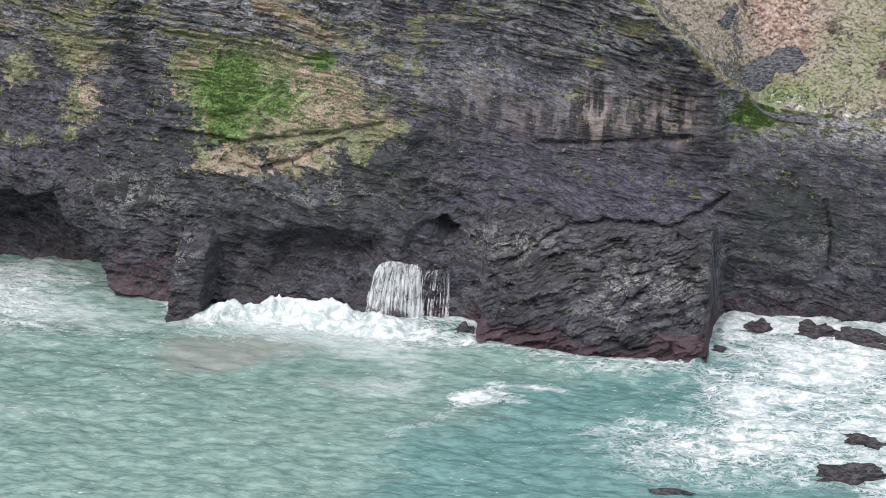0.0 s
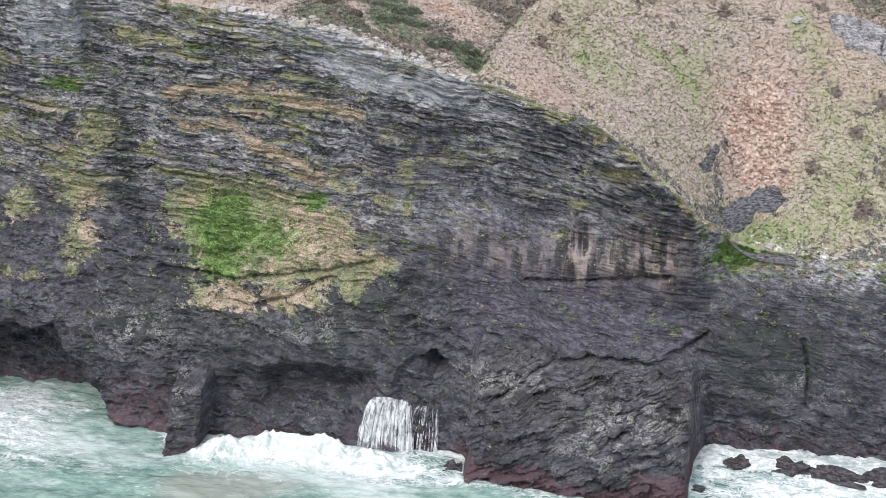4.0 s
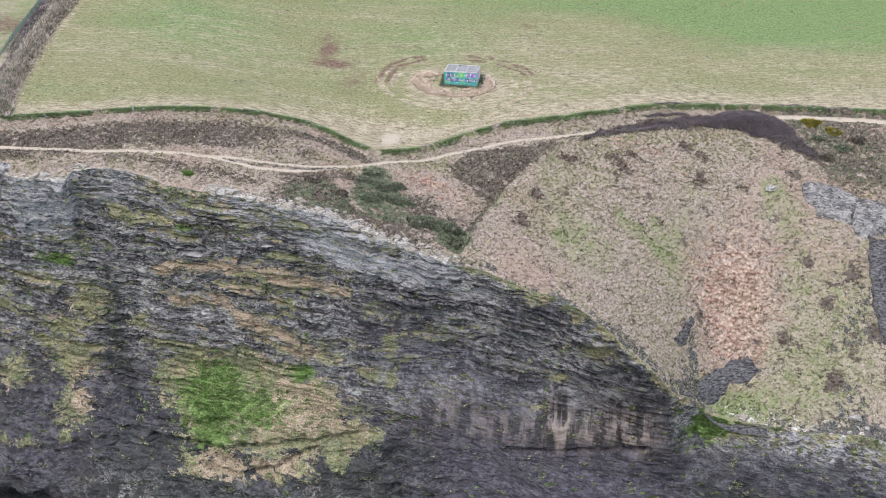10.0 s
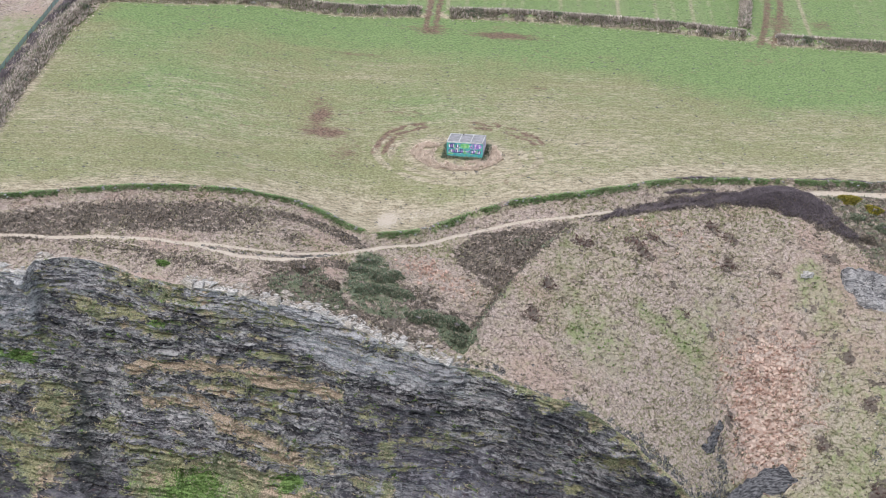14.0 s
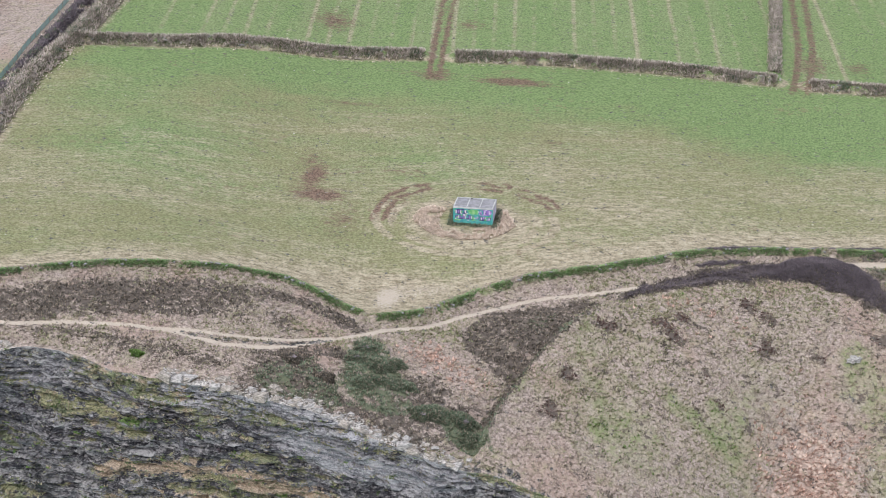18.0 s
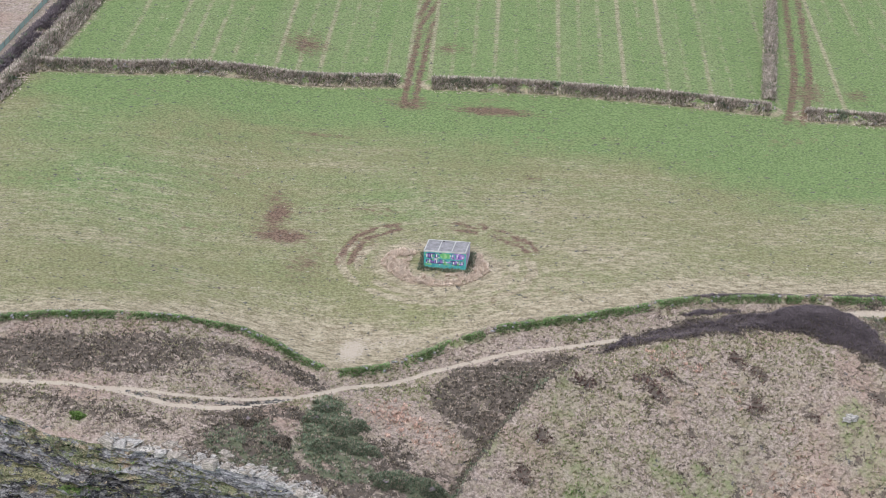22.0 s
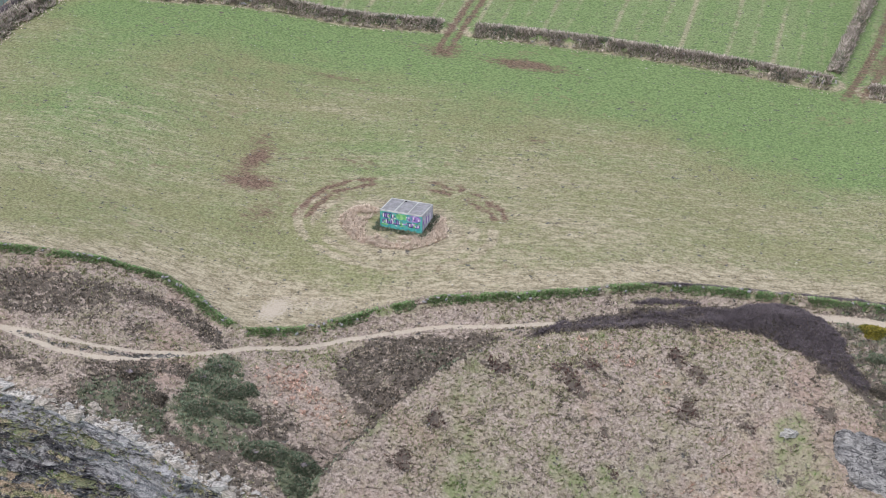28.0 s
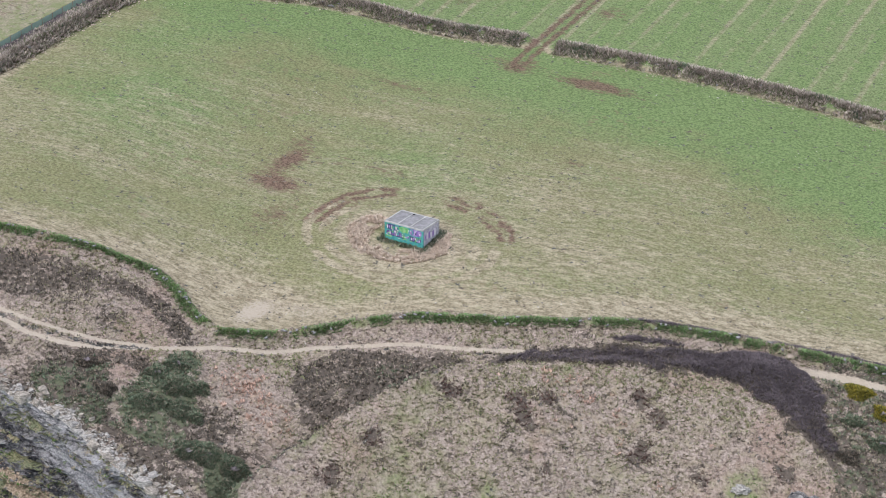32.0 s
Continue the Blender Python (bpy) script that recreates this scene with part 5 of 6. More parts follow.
for k, (name, line, count, wide, high, material, label, stones) in enumerate(hedge_kinds):
    e = empty(name, line[len(line) // 2][0], line[len(line) // 2][1], label, "hedge", "hedges of the fields")
    inv = e.matrix_world.inverted()
    pts = along(line, count, wide, 300 + k)
    gap = fbm(pts[:, 0] / 2.5, pts[:, 1] / 2.5, 140 + k, 3)
    pts = pts[gap > (0.36 if stones else 0.3)]
    leaf = growth("foliage", pts, 7, high, 0.19, 0.98, material, "", "", e)
    leaf.matrix_parent_inverse = inv
    edge = along(line, 30, wide * (2.2 if stones else 1.5), 340 + k)
    g = growth("dry_grass_edge", edge, 6, 0.34, 0.15, 0.98, M_HAY if stones else M_STRAW, "pale dry grass along the bank", "", e)
    g.matrix_parent_inverse = inv
    if not stones:
        br = along(line, count * 0.5, wide * 0.8, 380 + k)
        br = br[fbm(br[:, 0] / 3, br[:, 1] / 3, 160 + k, 3) > 0.65]
        b = growth("bramble", br, 8, high * 0.9, 0.2, 0.8, M_GORSE, "dark green bramble and ivy", "", e)
        b.matrix_parent_inverse = inv
    st = along(line, 0.9, wide * 0.9, 420 + k)[:70]
    for j, q in enumerate(st):
        if abs(q[0]) < 110 and q[1] < 120:
            s_ = new("stone", stone_mesh("stone", (0.55 + 0.5 * rng.random(), 0.4, 0.4), j, 0.3, 1))
            s_.data.materials.append(M_GREY)
            s_.matrix_world = pose(q[0], q[1], q[2] + 0.1, 0, 0, 77 * j)
            s_.parent = e
            s_.matrix_parent_inverse = inv

M_POST = plain_stone("weathered_wood", (0.12, 0.1, 0.08), (0.3, 0.26, 0.21), 6)
nt = Nodes("green_netting", 0.7)
nt.colour(nt.mix(nt.noise(3, 3), (0.22, 0.38, 0.37), (0.34, 0.5, 0.48)))
hole = nt.node("ShaderNodeBsdfTransparent")
blend = nt.node("ShaderNodeMixShader")
nt.put(blend.inputs[0], 0.6)
nt.link(hole.outputs[0], blend.inputs[1])
nt.link(nt.bsdf.outputs[0], blend.inputs[2])
nt.link(blend.outputs[0], nt.tree.nodes["Material Output"].inputs[0])
M_NET = nt.mat
fence = empty("fence", -101, 49.5, "long post fence with faded blue-green netting beside a track", "fence")
inv = fence.matrix_world.inverted()
fl = np.array(FENCE, float)
cut = np.r_[0, np.cumsum(np.hypot(*np.diff(fl, axis=0).T))]
stops = np.arange(0, cut[-1], 3.0)
fx, fy = np.interp(stops, cut, fl[:, 0]), np.interp(stops, cut, fl[:, 1])
fz = ground_z(fx, fy)
for k in range(len(stops)):
    bm = brick(bmesh.new(), fx[k] - 0.07, fx[k] + 0.07, fy[k] - 0.07, fy[k] + 0.07, fz[k] - 0.4, fz[k] + 1.45, 0.015)
    part("post", bm, M_POST, fence).matrix_parent_inverse = inv
    if k + 1 < len(stops):
        bm = bmesh.new()
        a, b = Vector((fx[k], fy[k], fz[k])), Vector((fx[k + 1], fy[k + 1], fz[k + 1]))
        side = (b - a).cross(Vector((0, 0, 1))).normalized() * 0.02
        for s_ in (1, -1):
            q = [bm.verts.new(p + side * s_) for p in (a + Vector((0, 0, 0.08)), b + Vector((0, 0, 0.08)), b + Vector((0, 0, 1.25)), a + Vector((0, 0, 1.25)))]
            bm.faces.new(q)
        part("netting", bm, M_NET, fence).matrix_parent_inverse = inv
        bm = bmesh.new()
        for hgt in (0.1, 0.7, 1.3):
            m = look(a + Vector((0, 0, hgt)), b + Vector((0, 0, hgt)))
            bmesh.ops.create_cone(bm, segments=5, radius1=0.015, radius2=0.015, depth=(b - a).length, matrix=m @ Matrix.Translation((0, 0, -(b - a).length / 2)))
        part("wire", bm, M_POST, fence).matrix_parent_inverse = inv

for gx_, gy_ in ((-22.0, 72.2), (-15.3, 72.3), (52.6, 77.8), (58.6, 77.6)):
    z0 = float(land(gx_, gy_))
    post = empty("gate_post", gx_, gy_, "pale granite gate post at the gap in the field hedge", "gate post", "gate posts", z0)
    bm = brick(bmesh.new(), -0.17, 0.17, -0.15, 0.15, -0.3, 1.35, 0.05)
    part("shaft", bm, M_PALE, post)

# ---------------------------------------------------------------- bare thorn thickets
def thicket(points, high, label):
    """A dense mass of bare stems and twigs that rise from the points given."""
    mid_ = points.mean(0)
    e = empty("thorn_thicket", mid_[0], mid_[1], label, "thicket", "thorn thickets")
    for name, count, tall, wide, lean in (("stem_mass", 2, 0.7 * high, 0.04, 0.9), ("twig_mass", 12, 0.5 * high, 0.045, 0.99)):
        ob = growth(name, points, count, tall, wide, lean, M_THORN, "", "", e, vary=0.4)
        ob.matrix_parent_inverse = e.matrix_world.inverted()


tx, ty = rng.uniform(27, 80, 40000), rng.uniform(-23, 2, 40000)
dense = within(tx, ty, THICKET, 1.6)
keep = dense > 0.1 + 0.5 * rng.random(len(tx))
tx, ty, dense = tx[keep], ty[keep], dense[keep]
crown = 0.9 + 1.7 * blob(tx, ty, 62, -2.8, 6.5, 4.5) + 0.5 * (fbm(tx / 2.2, ty / 2.2, 171, 3) - 0.5)
thicket(np.stack([tx, ty, surface_z(tx, ty) - 0.5 + (crown - 0.3) * sstep(0.3, 1.0, dense)], 1), 0.6, "broad leafless blackthorn thicket, dark purple-brown, over the spur")
for k, (line, wide, count, high, label) in enumerate((
    (STRIP, 1.1, 60, 1.2, "narrow leafless thorn hedge along the field edge"),
    (STRIP_B, 1.1, 60, 1.1, "small leafless thorn clump between path and field"),
)):
    pts = along(line, count, wide, 500 + k)
    dist, t = near(pts[:, 0], pts[:, 1], line)
    keep = dist < wide * (0.1 + 0.9 * np.sin(np.pi * np.clip(t, 0, 1)) ** 0.6) * (0.75 + 0.6 * fbm(pts[:, 0] / 4, pts[:, 1] / 4, 170, 2))
    pts, dist = pts[keep], dist[keep]
    pts[:, 2] += high * (0.15 + 0.5 * (fbm(pts[:, 0] / 2, pts[:, 1] / 2, 175, 2) - 0.5) - 0.5 * sstep(0.3 * wide, 0.95 * wide, dist))
    thicket(pts, 0.65, label)

# flowering gorse and small dark bushes
for k, (x, y, r, material, label) in enumerate((
    (73.6, -0.8, 1.9, M_YELLOW, "gorse bush with yellow flowers beside the path"), (78, -3, 1.6, M_YELLOW, "half-flowering gorse bush among heather"),
    (75, -6, 1.5, M_GORSE, "dark green gorse bush on the slope"), (80, -8, 1.8, M_GORSE, "dark green gorse bush on the slope"), (77, -12, 1.5, M_HEATHER, "brown heather bush on the slope"),
    (83, -5, 1.7, M_HEATHER, "brown heather bush on the slope"), (-7.7, -47.9, 2.2, M_GORSE, "dense rounded gorse bush on the slope"), (-10.8, -44, 1.8, M_GORSE, "dense green gorse bush below the path"),
    (-11.5, -47.2, 1.7, M_GORSE, "dense green gorse bush on the slope"), (-5.2, -45.8, 1.5, M_GORSE, "dense green gorse bush beside dead bracken"), (-5.2, -50.9, 2.0, M_GORSE, "dense rounded gorse bush on the slope"), (2.6, -54.4, 2.4, M_GORSE, "broad rounded gorse bush at the head of the gully"), (6.6, -53.8, 2.2, M_GORSE, "broad rounded gorse bush at the head of the gully"),
    (0.2, -55.6, 1.8, M_GORSE, "dense green gorse bush near the cliff edge"), (8.4, -56.6, 2.0, M_GORSE, "dense green gorse bush at the head of the gully"), (-9.2, -53.2, 1.8, M_GORSE, "dense green gorse bush near the cliff edge"), (-2.4, -50.6, 1.4, M_GORSE, "dense green gorse bush beside dead bracken"), (-14.6, -54.6, 1.6, M_HEATHER, "dark heather bush near the cliff edge"), (-20.4, -52, 1.7, M_HEATHER, "dark heather bush below the path"),
    (-43, -59, 1.0, M_LUSH, "small bright green cushion of grass above the cliff"),
)):
    n_ = int(190 * r * r + 120)
    a, q = rng.uniform(0, 2 * math.pi, n_), np.sqrt(rng.random(n_))
    bx, by = x + np.cos(a) * q * r * (1 + 0.3 * np.sin(3 * a + k)), y + np.sin(a) * q * r * 0.8
    bz = surface_z(bx, by) + 0.4 * r * (1 - q**2) * (0.7 + 0.5 * rng.random(n_)) * (0.4 if material is M_LUSH else 0.8)
    e = empty("gorse_bush" if material is not M_HEATHER else "heather_bush", x, y, label, "bush", "bushes on the slope")
    core = new("stem", stone_mesh("stem", (0.8 * r, 0.6 * r, 0.3 * r), k, 0.35, 2))
    core.data.materials.append(M_THORN if material is not M_LUSH else M_LUSH)
    core.parent = e
    lv = growth("foliage", np.stack([bx, by, bz], 1), 6, 0.28, 0.11, 0.95, material, "", "", e)
    lv.matrix_parent_inverse = e.matrix_world.inverted()

# ---------------------------------------------------------------- rocks on the slope
rock("boulder", (66.0, -21.7, float(land(66, -21.7)) + 0.05), (2.1, 1.3, 1.3), 18, M_PALE, "single pale boulder lying in the rough grass", 4, rough=0.35)
sn = Nodes("slate_slab", 0.8, 0.3)
grain = sn.noise(1.0, 7, 0.76, 0.9, sn.turned((0.5, 2.2, 1.0), (0, 0, 24)))
blot = sn.noise(0.8, 6, 0.7)
sc = sn.mix(sn.ramp(grain, 0.38, 0.62), (0.085, 0.083, 0.09), (0.4, 0.385, 0.385))
sc = sn.mix(sn.ramp(blot, 0.54, 0.66, 0, 0.75), sc, sn.mix(grain, (0.06, 0.058, 0.06), (0.2, 0.19, 0.185)))
sc = sn.mix(sn.ramp(sn.math("ABSOLUTE", sn.math("SUBTRACT", sn.noise(0.5, 4, 0.6, 0.3), 0.5)), 0.012, 0.004), sc, (0.02, 0.02, 0.022))
sn.colour(sc)
sn.bump(sn.math("ADD", grain, blot), 0.9, 0.25)
M_SLAB = sn.mat
M_CRAG = plain_stone("dark_slate", (0.025, 0.025, 0.03), (0.19, 0.185, 0.195), 1.2)


def slab_outcrop(outline, high, label, seed, turn, material=None):
    """Bare rock that stands a little out of the slope, with a split and striped surface."""
    ox, oy = [q[0] for q in outline], [q[1] for q in outline]
    gx_, gy_ = np.meshgrid(np.arange(min(ox) - 1, max(ox) + 1, 0.18), np.arange(min(oy) - 1, max(oy) + 1, 0.18))
    inside = np.zeros(gx_.shape, bool)
    for (ax, ay), (bx, by) in zip(outline, outline[1:] + outline[:1]):
        inside ^= ((ay > gy_) != (by > gy_)) & (gx_ < (bx - ax) * (gy_ - ay) / (by - ay + 1e-9) + ax)
    dist, _ = near(gx_, gy_, outline + outline[:1])
    dist = np.where(inside, dist, -dist) + 0.9 * (fbm(gx_ / 1.2, gy_ / 1.2, seed, 3) - 0.5)
    u = gx_ * math.cos(turn) + gy_ * math.sin(turn)
    v = -gx_ * math.sin(turn) + gy_ * math.cos(turn)
    line_ = fbm(u / 4, v / 0.45, seed + 1, 4) - 0.5
    plate = np.floor(4 * vnoise(u / 3.5, v / 1.6, seed + 2)) / 4
    z = land(gx_, gy_) - 0.7 + (high + 0.7) * sstep(-0.2, 0.5, dist) + sstep(0, 0.6, dist) * (0.8 * line_ + 0.8 * plate + 0.9 * (fbm(gx_ / 1.6, gy_ / 1.6, seed + 3, 3) - 0.5))
    me = sheet("rock_outcrop", np.stack([gx_, gy_, z], -1))
    ob = tagged(new("rock_outcrop", me), label, "rock", "outcrops")
    me.materials.append(material or M_SLAB)
    return ob


slab_outcrop([(71.6, -19.2), (77.7, -18.7), (83.6, -20.4), (82.0, -25.5), (76.4, -25.4), (72.7, -22.6)], 0.55, "large smooth grey slate slab breaking out of the slope", 211, -0.35)
slab_outcrop([(83.3, -20.5), (88.4, -20.9), (93, -22.5), (93, -27), (89.2, -26.4), (85.2, -27.9), (82.8, -27.2), (81.9, -25.3)], 0.75, "cracked grey slate slab beside the larger one", 221, 0.6)
slab_outcrop([(53.6, -58), (54.6, -55.4), (56.8, -52.6), (60.4, -49.6), (63.4, -48.4), (67, -50), (63.6, -51.6), (60.6, -52.6), (59, -55.4), (56.4, -57.8)], 1.0, "dark jagged rock breaking out above the cliff edge", 231, 0.5, M_CRAG)
slab_outcrop([(49.4, -54), (50.6, -51), (51.8, -47.6), (53, -47.4), (52.6, -50.4), (51, -54)], 0.5, "dark rock showing through the grass of a gully", 241, 1.1, M_CRAG)
slab_outcrop([(85.4, -28), (89, -28), (93, -33), (93, -45), (89, -44), (86.8, -39), (85.8, -33)], 1.2, "dark overhung crag at the side of the slope", 251, 1.3, M_CRAG)
rock("rock_outcrop", (95.0, -30.0, float(land(95, -30)) - 1.6), (7.0, 9.0, 6.0), 5, M_DARK, "dark overhung outcrop at the side of the slope", 18, (15, 0), 0.35, "outcrops", 4)


def block_mesh(name, size, seed):
    """A split slab with flat faces and sharp corners, its foot a little below z = 0."""
    r = random.Random(seed)
    bm = bmesh.new()
    for _ in range(18):
        p = [math.copysign(abs(q) ** 0.45, q) for q in (r.uniform(-1, 1), r.uniform(-1, 1), r.uniform(-1, 1))]
        bm.verts.new((p[0] * size[0] / 2, p[1] * size[1] / 2, (p[2] * 0.5 + 0.35) * size[2]))
    bmesh.ops.convex_hull(bm, input=bm.verts)
    bmesh.ops.delete(bm, geom=[v for v in bm.verts if not v.link_faces], context="VERTS")
    me = bpy.data.meshes.new(name)
    bm.to_mesh(me)
    bm.free()
    return me


rim = random.Random(9)
for low_x, high_x, count, back in ((-38, 9, 130, 2.6), (-76, -62, 16, 1.6), (60, 92, 10, 3.0)):
    for k in range(count):
        x = rim.uniform(low_x, high_x)
        y = float(edge_y(x)) + back * rim.random() ** 1.6 + 0.2
        sx = rim.uniform(0.6, 1.9) * (1.4 if k % 5 == 0 else 0.85)
        ob = new("edge_rock", block_mesh("edge_rock", (sx, sx * rim.uniform(0.5, 0.9), sx * rim.uniform(0.3, 0.55)), rim.randrange(9999)))
        ob.data.materials.append(M_PALE if k % 2 else M_BUFF)
        ob.matrix_world = pose(x, y, float(land(x, y)) - 0.12 * sx, rim.uniform(-14, 14), rim.uniform(-14, 14), rim.uniform(-30, 30) - 12)
        tagged(ob, "pale angular slate block at the cliff edge" if k % 2 else "buff lichened slate block at the cliff edge", "rock", "rocks on the cliff edge")

# ---------------------------------------------------------------- rocks in the sea
for k, (x, y, size, turn) in enumerate((
    (60.2, -76.4, (4.6, 3.2, 4.0), 10), (70, -76.6, (7.0, 4.5, 4.8), -8), (76.5, -78.0, (12, 5, 4.2), -14), (87, -77, (9, 5, 3.8), 8), (53.6, -86.5, (2.4, 1.6, 1.3), 0),
    (74.5, -129.5, (9.5, 3.8, 3.4), 12), (77.0, -117.5, (6.5, 3.0, 1.6), -10), (82.0, -124.5, (4.5, 3.0, 2.8), 30), (48.5, -139.0, (6.0, 2.0, 0.9), 0), (9.5, -87.5, (4.5, 3.5, 5.0), 20),
)):
    rock("sea_rock", (x, y, SEA - 0.45 * size[2] + 0.35), size, turn, M_DARK, "dark wet rock awash in the surf below the cliff", 60 + k, rough=0.45, group="rocks in the surf", subdiv=4)

# ---------------------------------------------------------------- stream falling into the sea
wf = Nodes("falling_water", 0.5, 0.4)
wf.colour(wf.mix(wf.island(), (0.62, 0.65, 0.67), (0.9, 0.91, 0.92)))
gapn = wf.node("ShaderNodeBsdfTransparent")
bl = wf.node("ShaderNodeMixShader")
wf.put(bl.inputs[0], wf.ramp(wf.noise(1.0, 4, 0.65, 0.2, wf.turned((1.6, 1.0, 0.5))), 0.34, 0.66, 0.05, 0.62))
wf.link(gapn.outputs[0], bl.inputs[1])
wf.link(wf.bsdf.outputs[0], bl.inputs[2])
wf.link(bl.outputs[0], wf.tree.nodes["Material Output"].inputs[0])
fall = empty("waterfall", -2.5, -83, "white stream falling over dark rock into the sea", "waterfall", z=SEA)
inv = fall.matrix_world.inverted()


def strands(name, x0, x1, ztop, droop, count, reach, splay, wide, seed):
    """Many thin ribbons of water that leave a lip between x0 and x1 and fall outwards in arcs."""
    r = np.random.default_rng(seed)
    u = np.sort(r.random(count))[:, None]
    t = np.linspace(0, 1, 12)[None]
    lip = ztop - droop * (2 * u - 1) ** 2 - 1.1 * r.random((count, 1)) ** 2 - 0.8 * u * fbm(6 * u, 0 * u, seed, 2) - 3.0 * (r.random((count, 1)) < 0.12)
    x = x0 + (x1 - x0) * u + splay * (u - 0.75) * np.sqrt(t) + 0.25 * r.normal(size=(count, 1)) * t
    z = lip + (SEA - 0.3 - lip) * t ** (1.3 + 0.4 * r.random((count, 1)))
    lip_y = np.minimum(face(x[:, :1], lip + 0 * x[:, :1]), -78.0)
    y = np.minimum(lip_y - 0.6 - reach * (0.6 + 0.6 * r.random((count, 1))) * np.sqrt(t), face(x, z) - 0.5)
    w = wide * (0.4 + r.random((count, 1))) * (0.7 + 0.9 * t) * (0.9 + 0.3 * np.sin(9 * t + 6 * u))
    v = np.stack([np.stack([x - w / 2, y, z], -1), np.stack([x + w / 2, y - 0.1, z], -1)], 2)
    k = np.arange(count * 24).reshape(count, 12, 2)
    f = np.stack([k[:, :-1, 0], k[:, :-1, 1], k[:, 1:, 1], k[:, 1:, 0]], -1).reshape(-1, 4)
    ob = new(name, mesh_from(name, v.reshape(-1, 3), f))
    ob.data.materials.append(wf.mat)
    ob.parent, ob.matrix_parent_inverse = fall, inv
    return tagged(ob, kind="stuff")


strands("curtain", -6.4, -0.2, -71.4, 0.25, 240, 3.6, 4.4, 0.19, 1)
strands("rivulet", 1.0, 5.0, -72.4, 0.4, 36, 1.6, 2.6, 0.1, 4)
# ---------------------------------------------------------------- painted concrete hut
def concrete(name, dark, light):
    n = Nodes(name, 0.9, 0.2)
    a, b = n.noise(1.3, 6, 0.65), n.noise(14, 4, 0.6)
    c = n.mix(n.ramp(a, 0.3, 0.7), dark, light)
    c = n.mix(n.ramp(b, 0.55, 0.75, 0, 0.4), c, dark)
    n.colour(c)
    n.bump(b, 0.4, 0.02)
    return n.mat


def paint(name, c, other):
    n = Nodes(name, 0.65, 0.3)
    n.colour(n.mix(n.ramp(n.noise(2.2, 5, 0.65), 0.42, 0.58), c, other))
    return n.mat


M_CONC = concrete("grey_concrete", (0.27, 0.27, 0.29), (0.46, 0.46, 0.49))
M_RIB = concrete("pale_concrete", (0.36, 0.36, 0.37), (0.58, 0.58, 0.58))
M_FELT = concrete("roof_felt", (0.2, 0.2, 0.215), (0.34, 0.335, 0.36))
M_TEAL = paint("teal_paint", (0.05, 0.3, 0.32), (0.1, 0.42, 0.4))
M_LEAF = paint("green_paint", (0.12, 0.42, 0.15), (0.3, 0.55, 0.26))
M_VIOLET = paint("violet_paint", (0.22, 0.12, 0.42), (0.4, 0.26, 0.6))
M_WHITE = paint("white_paint", (0.75, 0.72, 0.78), (0.6, 0.55, 0.68))
M_NAVY = paint("navy_paint", (0.04, 0.04, 0.13), (0.1, 0.09, 0.26))
M_SIDE = paint("faded_paint", (0.5, 0.5, 0.56), (0.33, 0.32, 0.42))
M_HOLE = concrete("dark_inside", (0.01, 0.01, 0.01), (0.03, 0.03, 0.03))
hut = tagged(new("concrete_hut"), "flat-roofed concrete hut covered in teal and violet graffiti", "hut")
hx, hy, hz, th = 3.5, 2.37, 2.6, 0.3
# front wall with two slits
bm = bmesh.new()
brick(bm, -hx, -0.45, -hy, -hy + th, -0.6, hz - 0.2)
brick(bm, 0.75, hx, -hy, -hy + th, -0.6, hz - 0.2)
brick(bm, 0.08, 0.22, -hy, -hy + th, -0.6, hz - 0.2)
for a, b in ((-0.45, 0.08), (0.22, 0.75)):
    brick(bm, a, b, -hy, -hy + th, -0.6, 1.7)
    brick(bm, a, b, -hy, -hy + th, 1.98, hz - 0.2)
part("front_wall", bm, M_TEAL, hut, "teal-painted front wall with two slits")
part("back_wall", brick(bmesh.new(), -hx, hx, hy - th, hy, -0.6, hz - 0.2), M_CONC, hut)
part("side_wall", brick(bmesh.new(), hx - th, hx, -hy + th, hy - th, -0.6, hz - 0.2), M_SIDE, hut, "pale side wall with faint violet and teal marks")
bm = bmesh.new()
brick(bm, -hx, -hx + th, -hy + th, -0.2, -0.6, hz - 0.2)
brick(bm, -hx, -hx + th, 0.8, hy - th, -0.6, hz - 0.2)
brick(bm, -hx, -hx + th, -0.2, 0.8, 1.95, hz - 0.2)
part("side_wall", bm, M_CONC, hut, "side wall with a doorway")
part("floor_slab", brick(bmesh.new(), -hx + th, hx - th, -hy + th, hy - th, -0.5, 0.05), M_CONC, hut)
part("roof_slab", brick(bmesh.new(), -hx - 0.06, hx + 0.06, -hy - 0.06, hy + 0.06, hz - 0.2, hz - 0.06, 0.02), M_RIB, hut, "pale concrete roof slab")
bay = (2 * hx - 4 * 0.17) / 3
for k in range(3):
    x0 = -hx + 0.17 + k * (bay + 0.17)
    part("roof_panel", brick(bmesh.new(), x0, x0 + bay, -hy + 0.17, hy - 0.17, hz - 0.06, hz - 0.02, 0.01), M_FELT, hut, "dark grey felt roof panel")
for k in range(4):
    x0 = -hx + k * (bay + 0.17)
    part("roof_rib", brick(bmesh.new(), x0, x0 + 0.17, -hy, hy, hz - 0.06, hz + 0.03, 0.015), M_RIB, hut)
for y0 in (-hy, hy - 0.17):
    part("roof_edge", brick(bmesh.new(), -hx, hx, y0 + 0.003, y0 + 0.167, hz - 0.06, hz + 0.024, 0.012), M_RIB, hut)
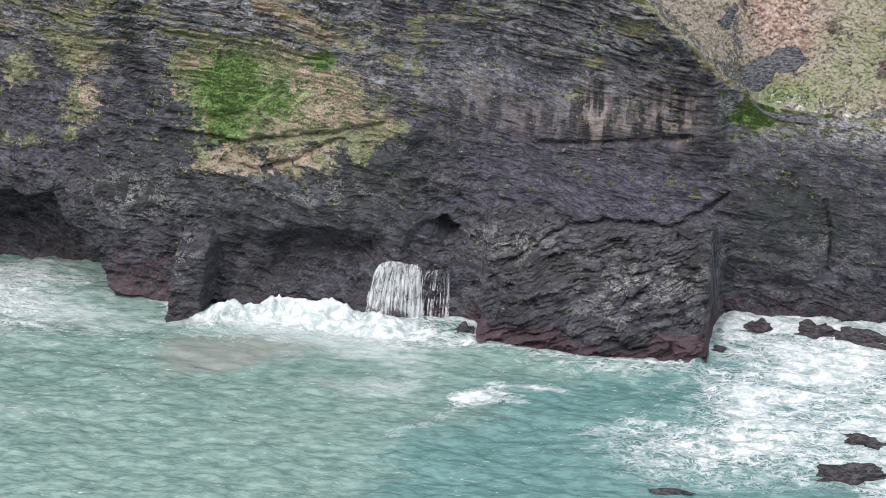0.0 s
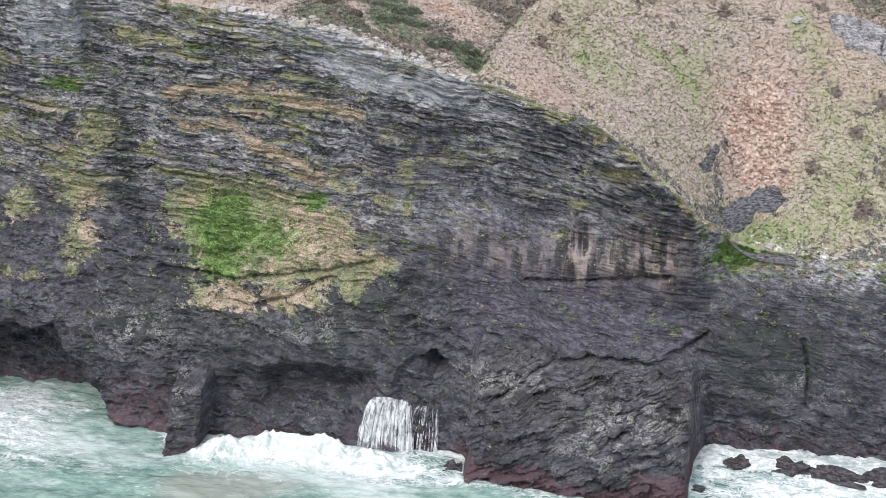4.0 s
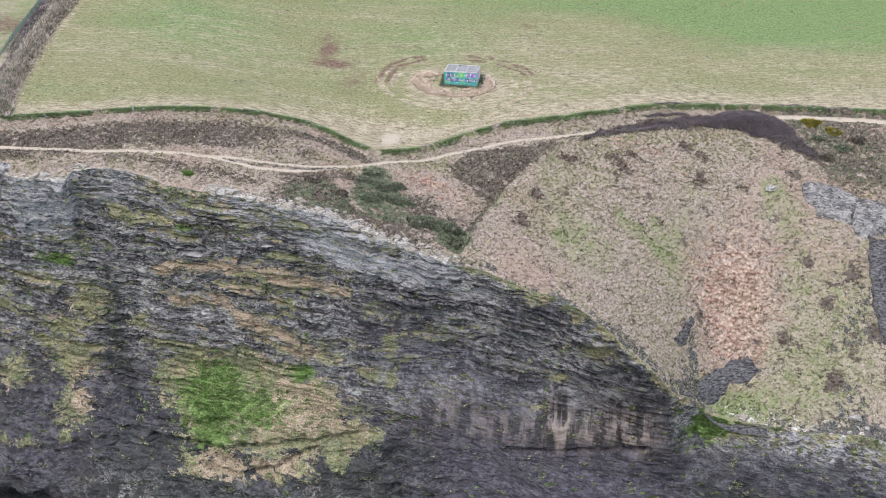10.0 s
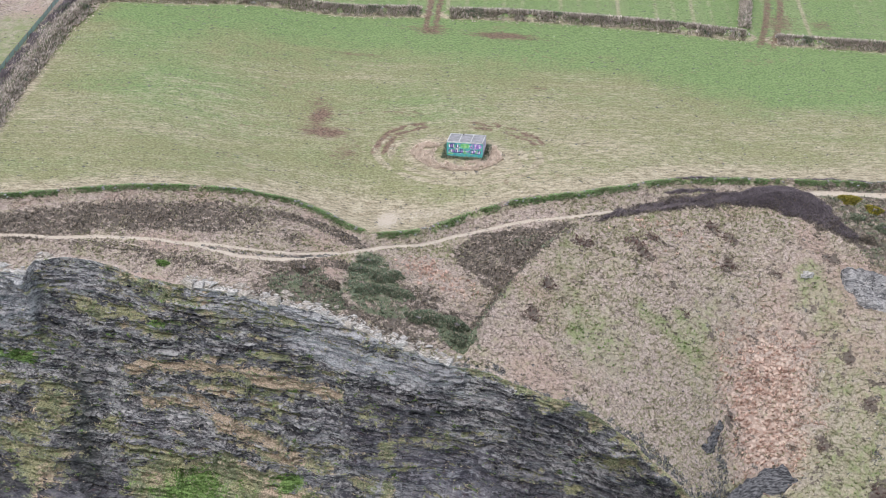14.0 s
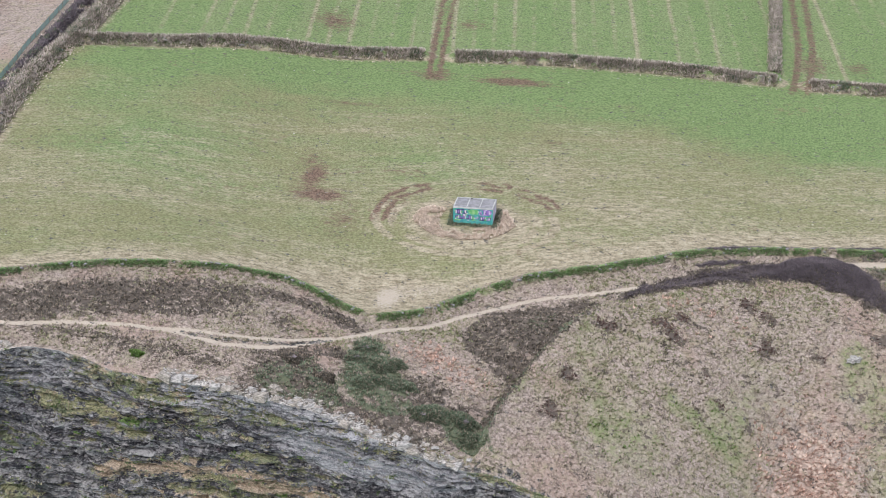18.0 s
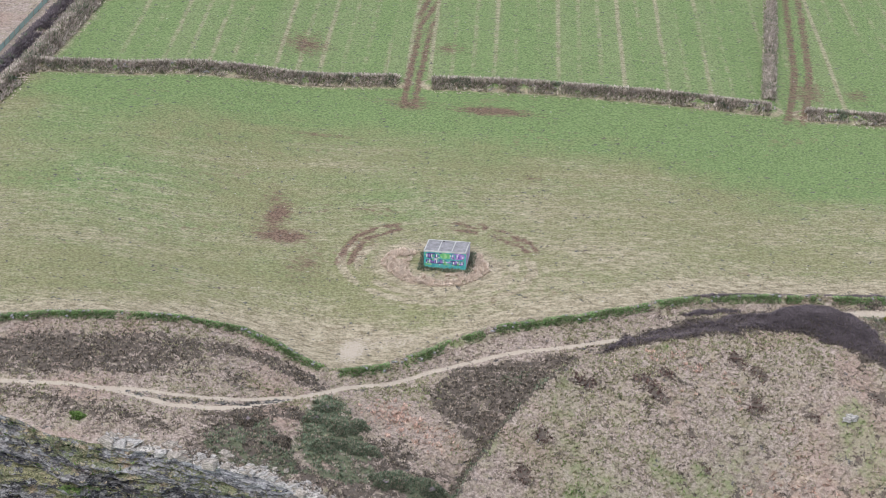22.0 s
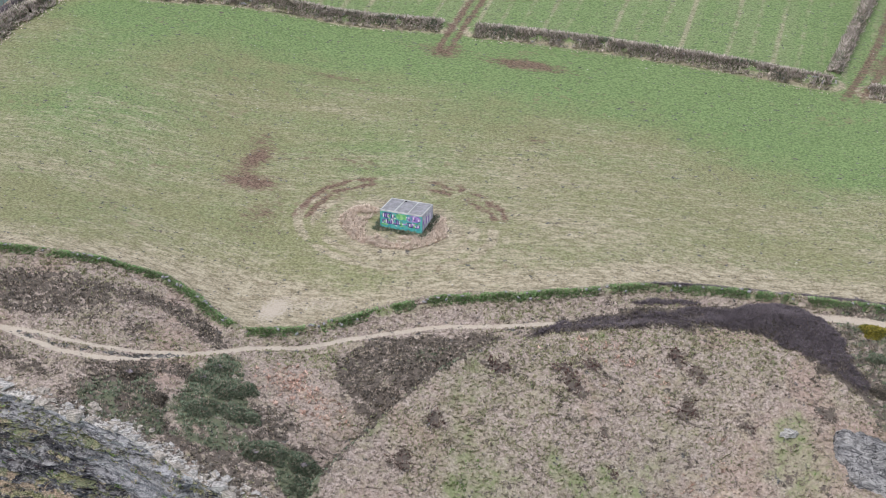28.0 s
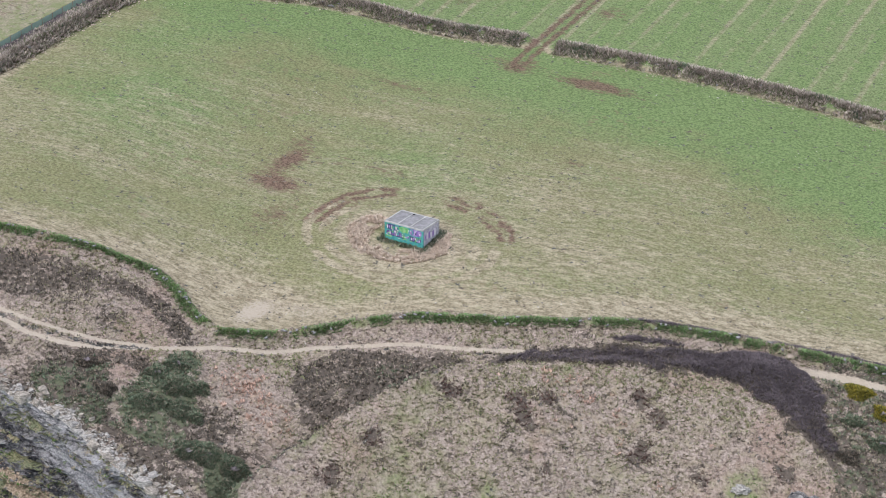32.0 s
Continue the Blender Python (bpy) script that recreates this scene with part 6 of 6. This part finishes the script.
# solid near-black block: the darkness of an opening given as colour
part("hole_block", brick(bmesh.new(), -1.02, -0.72, 1.75, 2.1, hz - 0.03, hz + 0.02), M_HOLE, hut, "black block for a small dark opening in the roof")


def patch(x0, x1, z0, z1, material, lift, wobble, seed):
    """A flat painted shape with an uneven outline on the front wall."""
    r = random.Random(seed)
    bm = bmesh.new()
    n = 14
    ring = []
    for k in range(n):
        a = 2 * math.pi * k / n
        f = 1 + wobble * (r.random() - 0.5)
        c, s = math.cos(a), math.sin(a)
        p = 0.55
        ring.append(bm.verts.new(((x0 + x1) / 2 + (x1 - x0) / 2 * f * math.copysign(abs(c) ** p, c), -hy - lift, (z0 + z1) / 2 + (z1 - z0) / 2 * f * math.copysign(abs(s) ** p, s))))
    top = bm.faces.new(ring)
    out_ = bmesh.ops.extrude_face_region(bm, geom=[top])
    bmesh.ops.translate(bm, verts=[v for v in out_["geom"] if isinstance(v, bmesh.types.BMVert)], vec=(0, 0.004, 0))
    bmesh.ops.recalc_face_normals(bm, faces=bm.faces)
    return part("painted_patch", bm, material, hut)


gr = random.Random(5)
patch(-0.8, 1.0, 1.35, 2.3, M_LEAF, 0.005, 0.2, 1)
patch(-3.4, -2.2, 0.05, 0.35, M_LEAF, 0.005, 0.2, 2)
patch(-3.2, -1.0, 1.3, 2.25, M_NAVY, 0.006, 0.15, 3)
patch(-3.1, 0.1, 0.35, 1.2, M_NAVY, 0.006, 0.15, 4)
patch(1.1, 3.3, 1.25, 2.3, M_VIOLET, 0.006, 0.2, 5)
patch(0.9, 3.2, 0.25, 1.1, M_NAVY, 0.006, 0.2, 6)
patch(-0.3, 0.35, 0.1, 1.3, M_LEAF, 0.007, 0.2, 7)
for row, (x0, x1, z0, z1) in enumerate(((-3.1, -1.1, 1.4, 2.15), (-3.0, 0.0, 0.45, 1.1), (1.2, 3.2, 1.35, 2.2), (1.0, 3.1, 0.35, 1.0))):
    n_ = int((x1 - x0) / 0.34)
    for k in range(n_):
        a = x0 + (x1 - x0) * k / n_
        m = (M_WHITE, M_VIOLET, M_WHITE, M_TEAL)[(k + row) % 4] if row != 1 else (M_VIOLET, M_WHITE, M_VIOLET)[k % 3]
        patch(a + 0.03, a + 0.25, z0 + 0.1 * gr.random(), z1 - 0.1 * gr.random(), m, 0.012, 0.3, 30 + 10 * row + k)
for k in range(70):
    x0, z0 = gr.uniform(-3.4, 3.2), gr.uniform(0.05, 2.2)
    if -0.6 < x0 < 0.8 and 1.5 < z0 < 2.1:
        continue
    wide, tall = gr.uniform(0.06, 0.4), gr.uniform(0.06, 0.35)
    shade = gr.choice((M_LEAF, M_LEAF, M_TEAL, M_NAVY, M_VIOLET, M_WHITE) if z0 > 1.2 else (M_TEAL, M_TEAL, M_NAVY, M_VIOLET, M_WHITE, M_LEAF))
    patch(x0, min(x0 + wide, 3.45), z0, min(z0 + tall, 2.35), shade, 0.018 + 0.0004 * k, 0.7, 200 + k)
for k in range(6):
    bm = brick(bmesh.new(), hx + 0.001, hx + 0.012, -1.8 + 0.55 * k, -1.45 + 0.55 * k, 0.5 + 0.3 * gr.random(), 1.4 + 0.5 * gr.random())
    part("painted_patch", bm, M_WHITE if k % 2 else M_VIOLET, hut)

# ring of long dead grass round the hut, and rank grass against its walls
n_ = 3000
a, q = rng.uniform(0, 2 * math.pi, n_), np.sqrt(rng.uniform(0.25, 1, n_))
wx, wy = -1.6 + 9.2 * q * np.cos(a), -1.2 + 6.3 * q * np.sin(a)
bare = ((np.abs(wx) > 3.9) | (np.abs(wy) > 2.9)) & (wy < 3.4) & (fbm(wx / 1.6, wy / 1.6, 190, 3) + 0.5 * (q - 0.75) - 0.4 * sstep(0.9, 1.0, q) > 0.36)
W = np.stack([wx, wy, ground_z(wx, wy)], 1)[bare]
growth("long_grass", W, 8, 0.38, 0.17, 1.0, foliage("bleached_grass", (0.5, 0.41, 0.34), (0.86, 0.75, 0.66)), "ring of long bleached grass around the hut", "grass")
n_ = 900
side = rng.integers(0, 4, n_)
u = rng.uniform(-1, 1, n_)
o = 0.15 + 0.9 * rng.random(n_) ** 2
wx = np.where(side < 2, u * (hx + 0.8), np.where(side == 2, hx + o, -hx - o))
wy = np.where(side == 0, -hy - o, np.where(side == 1, hy + o, u * hy))
growth("rank_grass", np.stack([wx, wy, ground_z(wx, wy)], 1)[::2], 8, 0.5, 0.12, 0.85, M_GORSE, "rank dark green grass against the hut walls", "grass")
